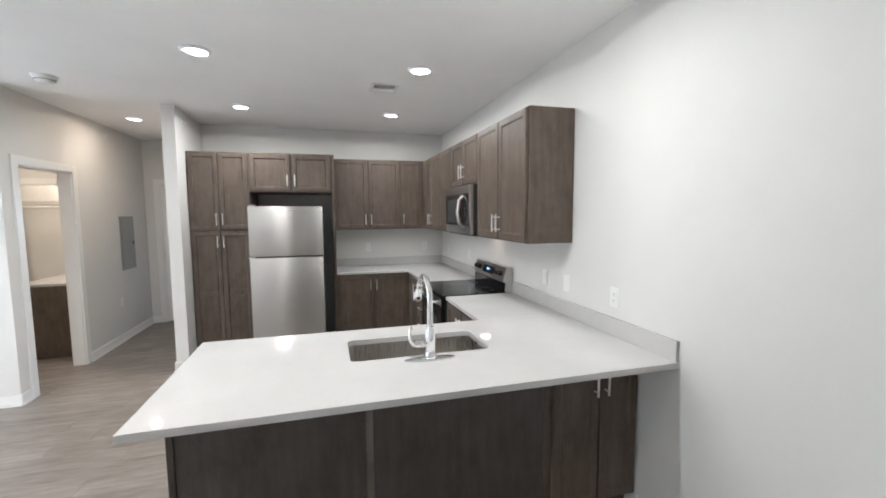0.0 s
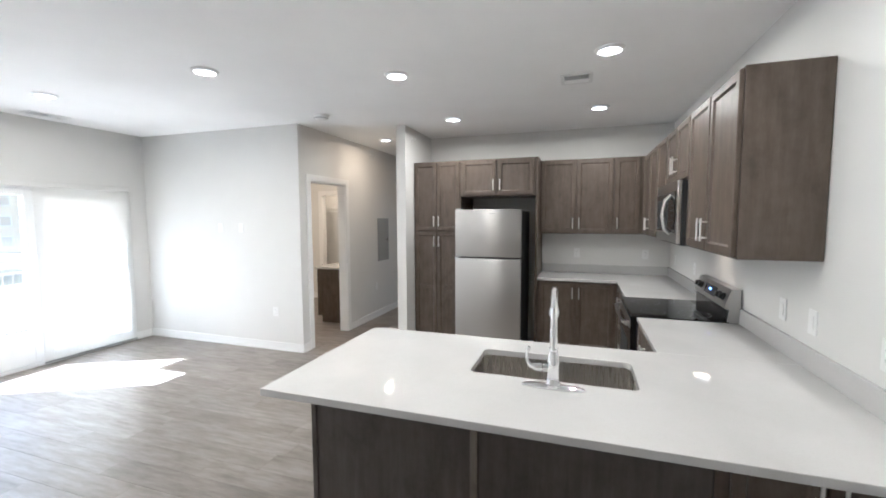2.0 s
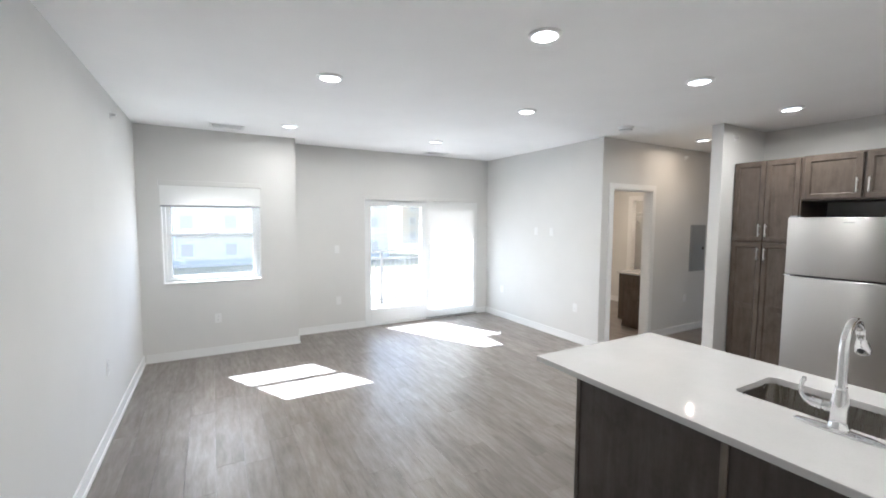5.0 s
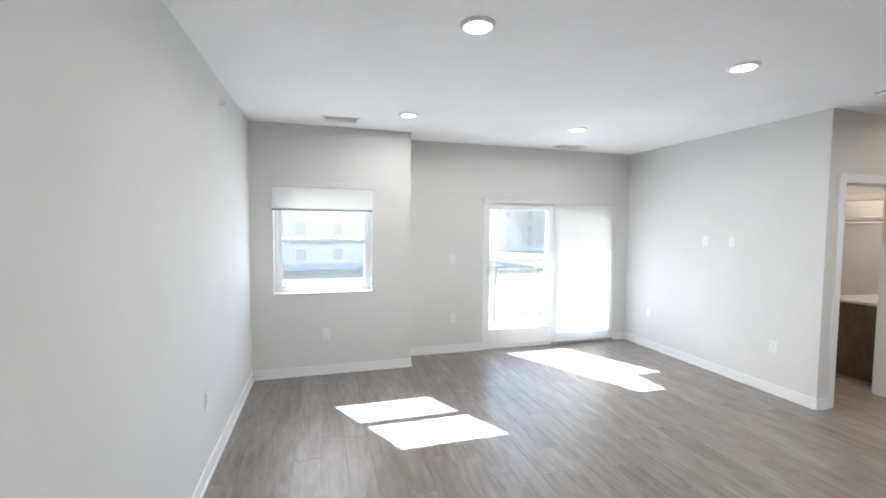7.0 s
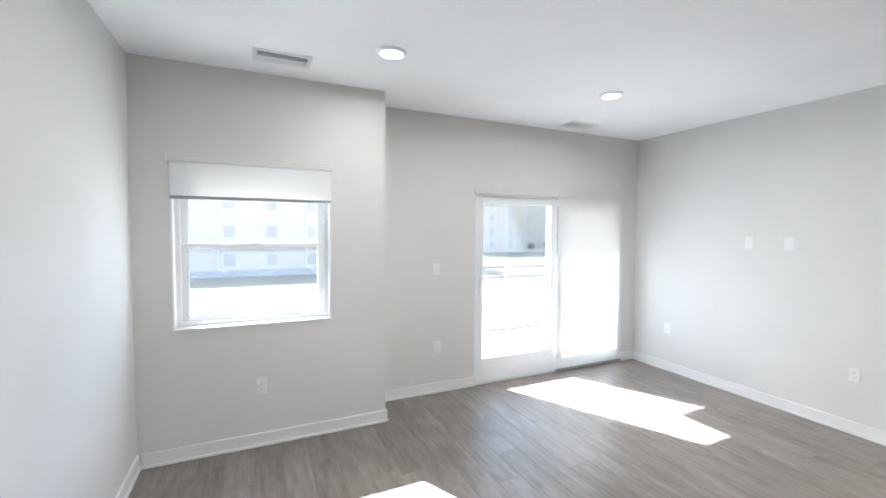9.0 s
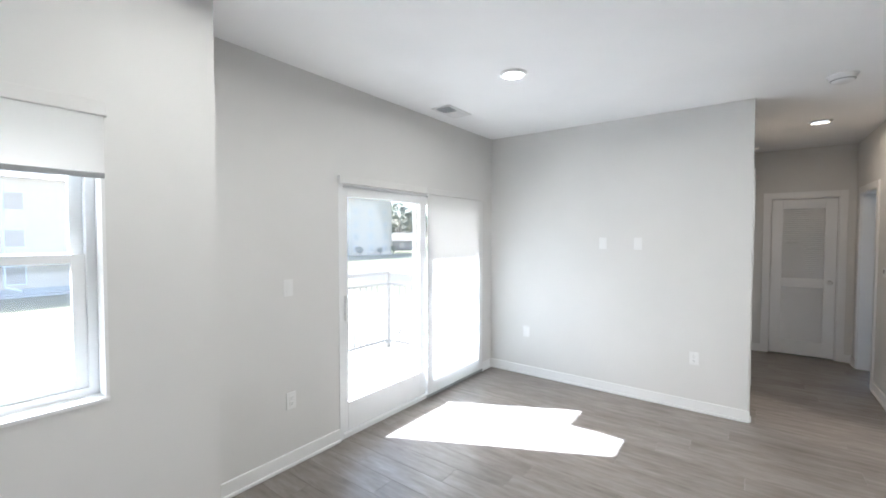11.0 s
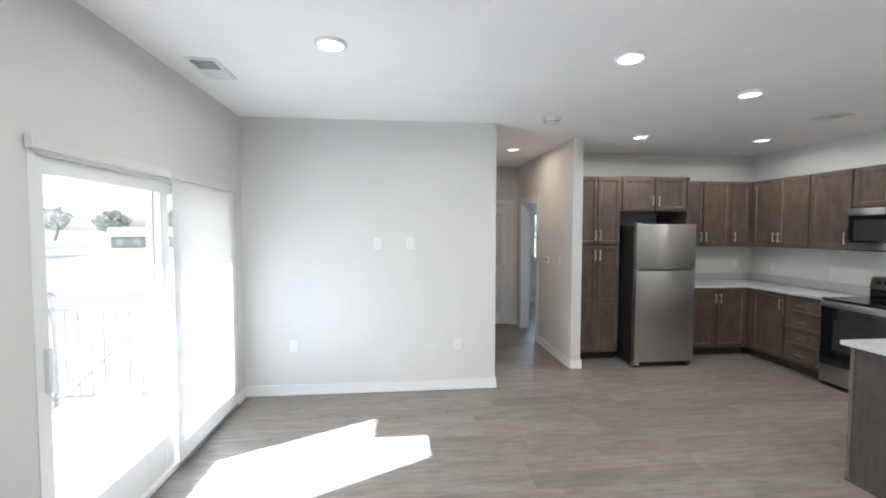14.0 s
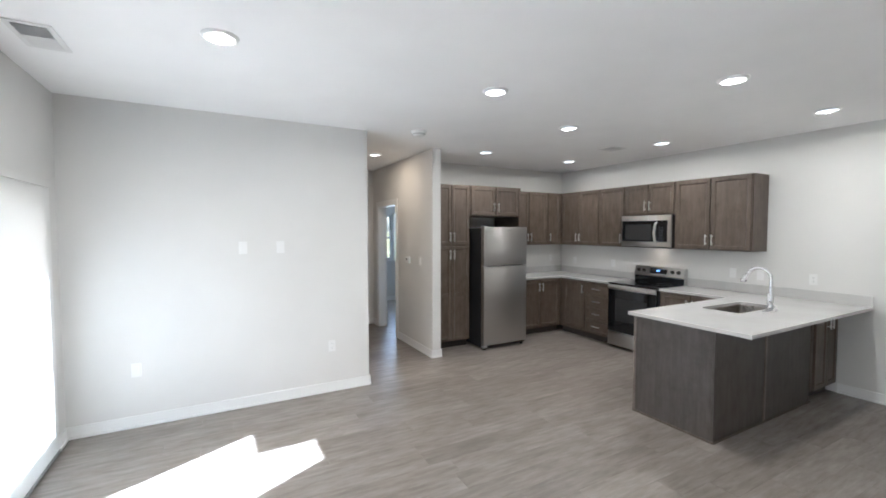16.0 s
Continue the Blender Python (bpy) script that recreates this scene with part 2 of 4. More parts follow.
def lathe(bm, profile, centre=(0, 0, 0), seg=32, ring=False):
    """A turned shape about z from (radius, height) pairs."""
    c = Vector(centre)
    rings = [[bm.verts.new(c + Vector((r * math.cos(k * math.tau / seg), r * math.sin(k * math.tau / seg), z))) for k in range(seg)] for r, z in profile]
    for a, b in zip(rings, rings[1:] + rings[:1] if ring else rings[1:]):
        for k in range(seg):
            bm.faces.new((a[k], a[(k + 1) % seg], b[(k + 1) % seg], b[k]))
    if not ring:
        bm.faces.new(rings[0][::-1])
        bm.faces.new(rings[-1])
    bmesh.ops.recalc_face_normals(bm, faces=bm.faces[:])
    return bm


def mesh_of(name, bm, mat, smooth=False):
    me = bpy.data.meshes.new(name)
    bm.to_mesh(me)
    bm.free()
    me.materials.append(mat)
    if smooth:
        me.shade_smooth()
        me.set_sharp_from_angle(angle=radians(40))
    return me


def part(name, bm, mat, parent, label="", smooth=False, at=None):
    ob = new(name, mesh_of(name, bm, mat, smooth))
    ob.parent = parent
    if at is not None:
        ob.matrix_basis = at
    return tagged(ob, label)


def thing(name, m, label, category, group="", kind=""):
    ob = new(name)
    ob.empty_display_size = 0.05
    ob.matrix_basis = m
    return tagged(ob, label, category, group, kind)


def solid(name, bm, mat, label, category, kind="", group="", smooth=False):
    ob = new(name, mesh_of(name, bm, mat, smooth))
    return tagged(ob, label, category, group, kind)


# ---- setting: walls, ceiling, trims ----
H = 2.74
X_RANGE, Y_BACK, Y_SOUTH, X_SLIDE, X_WIN, Y_TV = 1.995, 6.08, -0.42, -4.72, -4.32, 4.675
HALL_W, HALL_E, HALL_N, PART_R, PART_S = -2.20, -1.165, 7.50, -1.045, 5.17


def wall(name, x0, y0, x1, y1, holes=(), along="x", label="light greige painted plaster wall", z0=0.0, z1=H):
    """A wall with holes (from, to, sill, head) measured along it."""
    bm = bmesh.new()
    a, b = (x0, x1) if along == "x" else (y0, y1)

    def piece(p, q, lo, hi):
        if q - p > 1e-4 and hi - lo > 1e-4:
            if along == "x":
                box(bm, p, y0, lo, q, y1, hi)
            else:
                box(bm, x0, p, lo, x1, q, hi)
    at = a
    for p, q, lo, hi in sorted(holes):
        piece(at, p, z0, z1)
        piece(p, q, z0, lo)
        piece(p, q, hi, z1)
        at = q
    piece(at, b, z0, z1)
    return solid(name, bm, WALL, label, "wall", "structure")


SL0, SL1, SLH = 2.372, 4.44, 2.02
WN0, WN1, WNZ0, WNZ1 = -0.20, 0.862, 0.91, 2.10
BD0, BD1, DH = 4.875, 5.69, 2.10
ED0, ED1 = 6.42, 7.22
CD0, CD1 = -2.005, -1.312

wall("wall_south", -4.48, -0.54, 2.11, Y_SOUTH)
wall("wall_window", -4.48, Y_SOUTH, X_WIN, 1.14, [(WN0, WN1, WNZ0, WNZ1)], "y")
wall("wall_jog", -4.88, 1.14, X_WIN, 1.30)
wall("wall_slider", -4.88, 1.30, X_SLIDE, Y_TV, [(SL0, SL1, 0, SLH)], "y")
wall("wall_television", -4.88, Y_TV, HALL_W, Y_TV + 0.11)
wall("wall_hall_west", HALL_W - 0.11, Y_TV + 0.11, HALL_W, HALL_N, [(BD0, BD1, 0, DH)], "y")
wall("wall_hall_north", HALL_W - 0.11, HALL_N, PART_R, HALL_N + 0.11, [(CD0, CD1, 0, DH)])
wall("wall_partition", HALL_E, PART_S, PART_R, HALL_N, [(ED0, ED1, 0, DH)], "y")
wall("wall_kitchen_back", PART_R, Y_BACK, X_RANGE, Y_BACK + 0.11)
wall("wall_range", X_RANGE, Y_SOUTH, X_RANGE + 0.115, 9.7)
wall("wall_bedroom_north", PART_R, 9.7, X_RANGE + 0.115, 9.86, [(-0.13, 0.95, 0.94, 2.09)])
wall("wall_bedroom_west", PART_R - 0.11, HALL_N + 0.11, PART_R, 9.86, along="y")
wall("wall_closet_back", HALL_W - 0.11, 8.3, PART_R - 0.11, 8.41)
FD0, FD1, FY = -3.98, -3.20, 7.70
wall("wall_bath_west", -4.88, Y_TV + 0.11, -4.72, 8.66, along="y")
wall("wall_bath_north", -4.72, FY, HALL_W - 0.11, FY + 0.11, [(FD0, FD1, 0, DH)])
wall("wall_wardrobe_back", -4.72, 8.55, HALL_W - 0.11, 8.66)
wall("wall_wardrobe_east", HALL_W - 0.22, FY + 0.11, HALL_W - 0.11, 8.55, along="y")

solid("ceiling", boxed(-4.88, -0.54, H, 2.11, 9.86, H + 0.12), CEIL, "smooth white painted ceiling with recessed lights", "ceiling", "structure")
solid("floor_slab", boxed(-4.88, -0.54, -0.25, 2.11, 9.86, -0.006), CONCRETE, "bare concrete slab under the plank floor", "slab", "structure")


def baseboard(x0, y0, x1, y1, side, h=0.10):
    """A board along a wall from (x0, y0) to (x1, y1), standing off towards side, with a shoe moulding."""
    bm = bmesh.new()
    t, s = 0.014, 0.026
    if x0 == x1:
        box(bm, min(x0, x0 + side * t), y0, 0, max(x0, x0 + side * t), y1, h, bevel=0.003)
        box(bm, min(x0, x0 + side * s), y0, 0, max(x0, x0 + side * s), y1, 0.02, bevel=0.005)
    else:
        box(bm, x0, min(y0, y0 + side * t), 0, x1, max(y0, y0 + side * t), h, bevel=0.003)
        box(bm, x0, min(y0, y0 + side * s), 0, x1, max(y0, y0 + side * s), 0.02, bevel=0.005)
    return solid("baseboard", bm, TRIM, "white painted baseboard with shoe moulding", "baseboard", "structure")


CW = 0.072
baseboard(X_WIN + 0.002, Y_SOUTH, X_RANGE, Y_SOUTH, 1)
baseboard(X_WIN, Y_SOUTH + 0.028, X_WIN, 1.30, 1)
baseboard(X_SLIDE, 1.30, X_WIN + 0.014, 1.30, 1)
baseboard(X_SLIDE, 1.328, X_SLIDE, SL0 - 0.005, 1)
baseboard(X_SLIDE, SL1 + 0.005, X_SLIDE, Y_TV - 0.028, 1)
baseboard(X_SLIDE, Y_TV, HALL_W + 0.014, Y_TV, -1)
baseboard(HALL_W, Y_TV, HALL_W, BD0 - CW, 1)
baseboard(HALL_W, BD1 + CW, HALL_W, HALL_N - 0.028, 1)
baseboard(HALL_W, HALL_N, CD0 - CW, HALL_N, -1)
baseboard(CD1 + CW, HALL_N, HALL_E, HALL_N, -1)
baseboard(HALL_E, PART_S, HALL_E, ED0 - CW, -1)
baseboard(HALL_E, ED1 + CW, HALL_E, HALL_N - 0.028, -1)
baseboard(HALL_E - 0.014, PART_S, PART_R + 0.014, PART_S, -1)
baseboard(PART_R, PART_S, PART_R, 5.44, 1)
baseboard(X_RANGE, Y_SOUTH + 0.028, X_RANGE, 2.13, -1)
baseboard(PART_R, 9.7, X_RANGE, 9.7, -1)
baseboard(-4.72, FY, FD0 - CW, FY, -1)
baseboard(-4.72, Y_TV + 0.14, -4.72, FY, 1)


def casing(name, along, at, a, b, head, side, depth=0.11):
    """Door trim: casing on the near side, jamb lining and head, round an opening a..b in a wall whose near face lies at 'at'."""
    root = thing(name, Matrix(), "white painted door casing and jamb", "door frame", "door frames", "structure")
    t = 0.016

    def put(nm, p, q, lo, hi, d0, d1):
        d0, d1 = sorted((at + side * d0, at + side * d1))
        bm = boxed(p, d0, lo, q, d1, hi, bevel=0.002) if along == "x" else boxed(d0, p, lo, d1, q, hi, bevel=0.002)
        part(nm, bm, TRIM, root)
    for far in (0, 1):
        o = (0.0, t) if not far else (-depth - t, -depth)
        put("casing_leg", a - CW, a + 0.006, 0, head + CW, *o)
        put("casing_leg", b - 0.006, b + CW, 0, head + CW, *o)
        put("casing_head", a + 0.006, b - 0.006, head - 0.006, head + CW, *o)
    put("jamb", a, a + 0.018, 0, head, -depth, 0.0)
    put("jamb", b - 0.018, b, 0, head, -depth, 0.0)
    put("jamb_head", a + 0.018, b - 0.018, head - 0.018, head, -depth, 0.0)
    return root


casing("door_1", "y", HALL_W, BD0, BD1, DH, 1)
casing("door_2", "x", HALL_N, CD0, CD1, DH, -1)
casing("door_3", "y", HALL_E, ED0, ED1, DH, -1)
casing("door_4", "x", FY, FD0, FD1, DH, -1)


def knob(parent, x, z, y=-0.018, s=-1):
    bm = bmesh.new()
    rod(bm, (x, y, z), (x, y + s * 0.012, z), 0.032)
    rod(bm, (x, y + s * 0.012, z), (x, y + s * 0.04, z), 0.012)
    ball(bm, (x, y + s * 0.052, z), 0.027, 16, (1, 0.75, 1))
    part("knob", bm, NICKEL, parent, "satin nickel round knob", True)


def louvre_door():
    w, h = CD1 - CD0 - 0.044, DH - 0.045
    root = thing("louvered_door", pose(CD0 + 0.022, HALL_N - 0.012, 0.018), "closed white louvered closet door with nickel knob", "door")
    st, y0, y1 = 0.115, 0.0, 0.034
    part("stile", boxed(0, y0, 0, st, y1, h, bevel=0.003), TRIM, root)
    part("stile", boxed(w - st, y0, 0, w, y1, h, bevel=0.003), TRIM, root)
    rails = [(0, 0.19), (0.90, 1.02), (h - 0.12, h)]
    for lo, hi in rails:
        part("rail", boxed(st, y0, lo, w - st, y1, hi, bevel=0.003), TRIM, root)
    bm = bmesh.new()
    box(bm, 0, -0.019, -0.006, w - 2 * st - 0.002, 0.019, 0.0)
    slat = mesh_of("slat", bm, TRIM)
    for (a, lo), (hi, b) in zip(rails, rails[1:]):
        n = int((hi - lo) / 0.026)
        for i in range(n):
            ob = new("slat", slat)
            ob.parent = root
            ob.matrix_basis = pose(st + 0.001, 0.018, lo + (i + 0.65) * (hi - lo) / n, 52, 0, 0)
    knob(root, w - 0.06, 0.98, 0.0)
    for z in (0.25, 1.02, 1.82):
        bm = boxed(-0.012, -0.006, z - 0.045, 0.012, 0.004, z + 0.045, bevel=0.002)
        rod(bm, (-0.004, -0.008, z - 0.047), (-0.004, -0.008, z + 0.047), 0.006)
        part("hinge", bm, NICKEL, root, "nickel butt hinge")


louvre_door()


def slab_door(m, w, h, label, knob_x):
    root = thing("panel_door", m, label, "door")
    part("leaf", boxed(0, 0, 0.012, w, 0.035, h, bevel=0.003), TRIM, root)
    knob(root, knob_x, 0.98, 0.0)
    knob(root, knob_x, 0.98, 0.035, 1)
    for z in (0.25, 1.02, 1.82):
        part("hinge", boxed(-0.006, -0.006, z - 0.045, 0.01, 0.006, z + 0.045, bevel=0.002), NICKEL, root, "nickel butt hinge")


slab_door(pose(PART_R + 0.02, ED1 - 0.02, 0, 0, 0, 76), 0.75, DH - 0.03, "white bedroom door standing open into the room", 0.69)


# ---- patio slider and window ----
def slider():
    root = thing("window_1", Matrix(), "white vinyl sliding patio door with glass panes", "patio door", "", "structure")
    x0, x1 = X_SLIDE - 0.15, X_SLIDE + 0.004
    part("frame_leg", boxed(x0, SL0, 0, x1, SL0 + 0.04, SLH, bevel=0.003), VINYL, root)
    part("frame_leg", boxed(x0, SL1 - 0.05, 0, x1, SL1, SLH, bevel=0.003), VINYL, root)
    part("frame_head", boxed(x0, SL0 + 0.04, SLH - 0.05, x1, SL1 - 0.05, SLH, bevel=0.003), VINYL, root)
    part("threshold", boxed(x0, SL0 + 0.04, 0, x1, SL1 - 0.05, 0.035, bevel=0.003), VINYL, root)
    mid = (SL0 + SL1) / 2
    for k, (a, b, xc, lock) in enumerate(((SL0 + 0.04, mid + 0.045, X_SLIDE - 0.045, 0.068), (mid - 0.045, SL1 - 0.05, X_SLIDE - 0.095, 0.085))):
        sash = part("sash", boxed(xc - 0.021, a, 0.036, xc + 0.021, a + lock, SLH - 0.051, bevel=0.004), VINYL, root)
        part("stile", boxed(xc - 0.021, b - 0.085, 0.036, xc + 0.021, b, SLH - 0.051, bevel=0.004), VINYL, sash)
        part("bottom_rail", boxed(xc - 0.021, a + lock, 0.036, xc + 0.021, b - 0.085, 0.265, bevel=0.004), VINYL, sash)
        part("top_rail", boxed(xc - 0.021, a + lock, SLH - 0.125, xc + 0.021, b - 0.085, SLH - 0.051, bevel=0.004), VINYL, sash)
        pane = part("pane", boxed(xc - 0.003, a + lock - 0.005, 0.26, xc + 0.003, b - 0.08, SLH - 0.12), GLASS, sash)
        pane.visible_shadow = False
        if k == 0:
            bm = boxed(xc + 0.021, a + 0.03, 0.92, xc + 0.045, a + 0.055, 1.12, bevel=0.008)
            part("pull_handle", bm, VINYL, sash)


def roller_shade(x, a, b, top, drop, label):
    root = thing("roller_shade", pose(x, 0, 0), label, "roller shade", "roller shades")
    part("valance", boxed(0.0, a, top - 0.058, 0.028, b, top, bevel=0.006), WALL, root)
    part("bracket", boxed(0.002, a - 0.005, top - 0.060, 0.030, a - 0.001, top + 0.001), PLASTIC, root)
    if drop > 0:
        part("fabric", boxed(0.016, a + 0.012, top - drop, 0.018, b - 0.012, top - 0.055), FABRIC, root)
        part("hem_bar", boxed(0.009, a + 0.012, top - drop - 0.022, 0.025, b - 0.012, top - drop, bevel=0.004), GREYPAINT, root)


def window(name, x0, x1, a, b, lo, hi, m):
    """A single-hung window; x runs through the wall, x1 being the room side."""
    root = thing(name, m, "white vinyl single-hung window with two sashes", "window", "", "structure")
    f, xf = 0.045, x0 + 0.075
    part("window_frame", boxed(x0, a, lo, xf, a + f, hi, bevel=0.003), VINYL, root)
    part("window_frame", boxed(x0, b - f, lo, xf, b, hi, bevel=0.003), VINYL, root)
    part("window_frame", boxed(x0, a + f, hi - f, xf, b - f, hi, bevel=0.003), VINYL, root)
    part("window_frame", boxed(x0, a + f, lo, xf, b - f, lo + f, bevel=0.003), VINYL, root)
    part("window_sill", boxed(xf, a, lo - 0.001, x1 + 0.012, b, lo + 0.016, bevel=0.003), TRIM, root)
    for side in ((a, a + 0.012), (b - 0.012, b)):
        part("window_return", boxed(xf, side[0], lo + 0.016, x1 + 0.003, side[1], hi), TRIM, root)
    mid = (lo + hi) / 2 - 0.01
    for z0, z1, xs in ((lo + f, mid + 0.018, x0 + 0.045), (mid - 0.018, hi - f, x0 + 0.02)):
        s = part("sash", boxed(xs - 0.012, a + f, z0, xs + 0.016, a + f + 0.045, z1, bevel=0.003), VINYL, root)
        part("sash_stile", boxed(xs - 0.012, b - f - 0.045, z0, xs + 0.016, b - f, z1, bevel=0.003), VINYL, s)
        part("sash_rail", boxed(xs - 0.012, a + f + 0.045, z0, xs + 0.016, b - f - 0.045, z0 + 0.04, bevel=0.003), VINYL, s)
        part("sash_rail", boxed(xs - 0.012, a + f + 0.045, z1 - 0.038, xs + 0.016, b - f - 0.045, z1, bevel=0.003), VINYL, s)
        p = part("pane", boxed(xs - 0.002, a + f + 0.04, z0 + 0.035, xs + 0.002, b - f - 0.04, z1 - 0.033), GLASS, s)
        p.visible_shadow = False
    part("sash_lock", boxed(x0 + 0.03, (a + b) / 2 - 0.03, mid + 0.018, x0 + 0.06, (a + b) / 2 + 0.03, mid + 0.032, bevel=0.004), VINYL, root)
    return root


slider()
roller_shade(X_SLIDE + 0.006, SL0 - 0.008, (SL0 + SL1) / 2 - 0.002, 2.045, 0, "raised white roller shade above the patio door")
roller_shade(X_SLIDE + 0.006, (SL0 + SL1) / 2 + 0.002, SL1 + 0.008, 2.045, 2.01, "white translucent roller shade drawn to the floor")
window("window_2", -4.48, X_WIN, WN0, WN1, WNZ0, WNZ1, Matrix())
roller_shade(X_WIN + 0.004, WN0 - 0.008, WN1 + 0.008, 2.125, 0.285, "white roller shade lowered over the window's top")
window("window_3", 0.0, 0.16, -0.95, 0.13, 0.94, 2.09, pose(0, 9.86, 0, 0, 0, -90))


# ---- cabinets ----
def pull(parent, x, z, length=0.13, upright=True):
    """A bar pull on two posts, in front of the plane y = -0.02."""
    bm = bmesh.new()
    e = length / 2
    d = (0, 0, 1) if upright else (1, 0, 0)
    rod(bm, (x - d[0] * e, -0.052, z - d[2] * e), (x + d[0] * e, -0.052, z + d[2] * e), 0.0062, seg=12)
    for s in (-1, 1):
        k = s * (e - 0.02)
        rod(bm, (x + d[0] * k, -0.019, z + d[2] * k), (x + d[0] * k, -0.052, z + d[2] * k), 0.0048, seg=10)
    part("handle", bm, NICKEL, parent, "satin nickel bar pull", True)


def door_mesh(w, h, frame_w=0.056, th=0.02):
    """A framed door front: stiles, rails and a sunk flat panel with a sloped edge."""
    bm = boxed(0, -th, 0, w, 0, h)
    front = min(bm.faces, key=lambda f: f.calc_center_median().y)
    bmesh.ops.inset_region(bm, faces=[front], thickness=0.004, depth=0.0)
    rim = [v for v in bm.verts if v.co.y < -th + 1e-5 and (min(v.co.x, w - v.co.x) < 1e-5 or min(v.co.z, h - v.co.z) < 1e-5)]
    for v in rim:
        v.co.y += 0.004
    front = min(bm.faces, key=lambda f: (round(f.calc_center_median().y, 5), -f.calc_area()))
    bmesh.ops.inset_region(bm, faces=[front], thickness=frame_w, depth=0.0)
    bmesh.ops.inset_region(bm, faces=[front], thickness=0.010, depth=0.0)
    for v in front.verts:
        v.co.y += 0.009
    bmesh.ops.inset_region(bm, faces=[front], thickness=0.004, depth=0.0)
    for v in front.verts:
        v.co.y += 0.002
    return bm


def cabinet(name, m, w, h, d, fronts, label, category="cabinet", z0=0.0, toe=False, group="kitchen cabinets", extra=None):
    """A carcass from y = 0 (front) to d, z0 to h, with fronts (x0, x1, z0, z1, pull): pull is None, 'l', 'r' with 't' or 'b', or 'h'."""
    root = thing(name, m, label, category, group)
    lo = z0 + (0.10 if toe else 0)
    part("body", boxed(0, 0, lo, w, d, h, bevel=0.0015), CABINET, root)
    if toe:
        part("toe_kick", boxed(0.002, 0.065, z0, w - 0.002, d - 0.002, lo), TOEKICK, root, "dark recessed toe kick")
    for a, b, c, e, hd in fronts:
        kind = "drawer_front" if hd == "h" else "door"
        fw = min(0.056, (e - c) * 0.22) if hd != "h" else 0.028
        o = part(kind, door_mesh(b - a, e - c, fw), CABINET, root, at=pose(a, -0.001, c))
        if hd == "h":
            pull(o, (b - a) / 2, (e - c) / 2 + 0.005, 0.13, False)
        elif hd:
            x = 0.028 if hd[0] == "l" else (b - a) - 0.028
            z = 0.115 if hd[1] == "b" else (e - c) - 0.115
            pull(o, x, z)
    return root


CT = 0.93          # worktop
UP0, UP1 = 1.437, 2.322
TALL_Y = 5.44
# pantry beside the partition
pantry = cabinet("pantry_cabinet", pose(PART_R + 0.003, TALL_Y, 0), 0.612, 2.325, 0.637,
        [(0.012, 0.303, 1.475, 2.312, "rb"), (0.309, 0.60, 1.475, 2.312, "lb"), (0.012, 0.303, 0.115, 1.455, "rt"), (0.309, 0.60, 0.115, 1.455, "lt")],
        "tall grey-brown stained maple pantry cabinet with four doors", toe=True)
for o in pantry.children:
    if o.name.startswith("door") and o.matrix_basis.translation.z < 1:
        part("mid_rail", boxed(0.055, -0.019, 0.62, 0.236, -0.010, 0.675, bevel=0.002), CABINET, o)
cabinet("over_fridge_cabinet", pose(-0.428, TALL_Y, 0), 0.895, 2.33, 0.637,
        [(0.02, 0.435, 1.905, 2.31, "rb"), (0.46, 0.875, 1.905, 2.31, "lb")],
        "grey-brown stained cabinet above the refrigerator, two short doors", z0=1.89)
solid("refrigerator_side_panel", boxed(0.47, TALL_Y - 0.005, 0, 0.498, Y_BACK - 0.003, 2.33, bevel=0.0015), CABINET,
      "tall grey-brown maple end panel beside the refrigerator", "end panel", group="kitchen cabinets")
# wall cabinets on the back wall
cabinet("wall_cabinet", pose(0.50, Y_BACK - 0.333, 0), 0.83, UP1, 0.33,
        [(0.012, 0.408, UP0 + 0.012, UP1 - 0.012, "rb"), (0.424, 0.818, UP0 + 0.012, UP1 - 0.012, "lb")], "grey-brown stained maple wall cabinet with two doors", z0=UP0)
cabinet("wall_cabinet", pose(1.332, Y_BACK - 0.333, 0), 0.66, UP1, 0.33,
        [(0.012, 0.275, UP0 + 0.012, UP1 - 0.012, "lb")], "grey-brown stained corner wall cabinet with one door", z0=UP0)
# wall cabinets on the range wall; x runs towards -y
UX = X_RANGE - 0.333
R0, R1 = 3.70, 4.46


def on_range(y, x=UX):
    return pose(x, y, 0, 0, 0, -90)


cabinet("wall_cabinet", on_range(5.744), 0.822, UP1, 0.33,
        [(0.03, 0.405, UP0 + 0.012, UP1 - 0.012, "rb"), (0.42, 0.81, UP0 + 0.012, UP1 - 0.012, "lb")], "grey-brown stained maple wall cabinet with two doors", z0=UP0)
cabinet("wall_cabinet", on_range(4.92), 0.458, UP1, 0.33,
        [(0.012, 0.446, UP0 + 0.012, UP1 - 0.012, "rb")], "grey-brown stained single-door wall cabinet beside the microwave", z0=UP0)
cabinet("wall_cabinet", on_range(R1), 0.76, UP1, 0.33,
        [(0.012, 0.372, 1.905, UP1 - 0.012, "rb"), (0.388, 0.748, 1.905, UP1 - 0.012, "lb")], "short grey-brown wall cabinet above the microwave", z0=1.893)
cabinet("wall_cabinet", on_range(R0 - 0.002), 0.90, UP1, 0.33,
        [(0.012, 0.44, UP0 + 0.012, UP1 - 0.012, "rb"), (0.458, 0.888, UP0 + 0.012, UP1 - 0.012, "lb")], "grey-brown stained maple wall cabinet with two doors", z0=UP0)
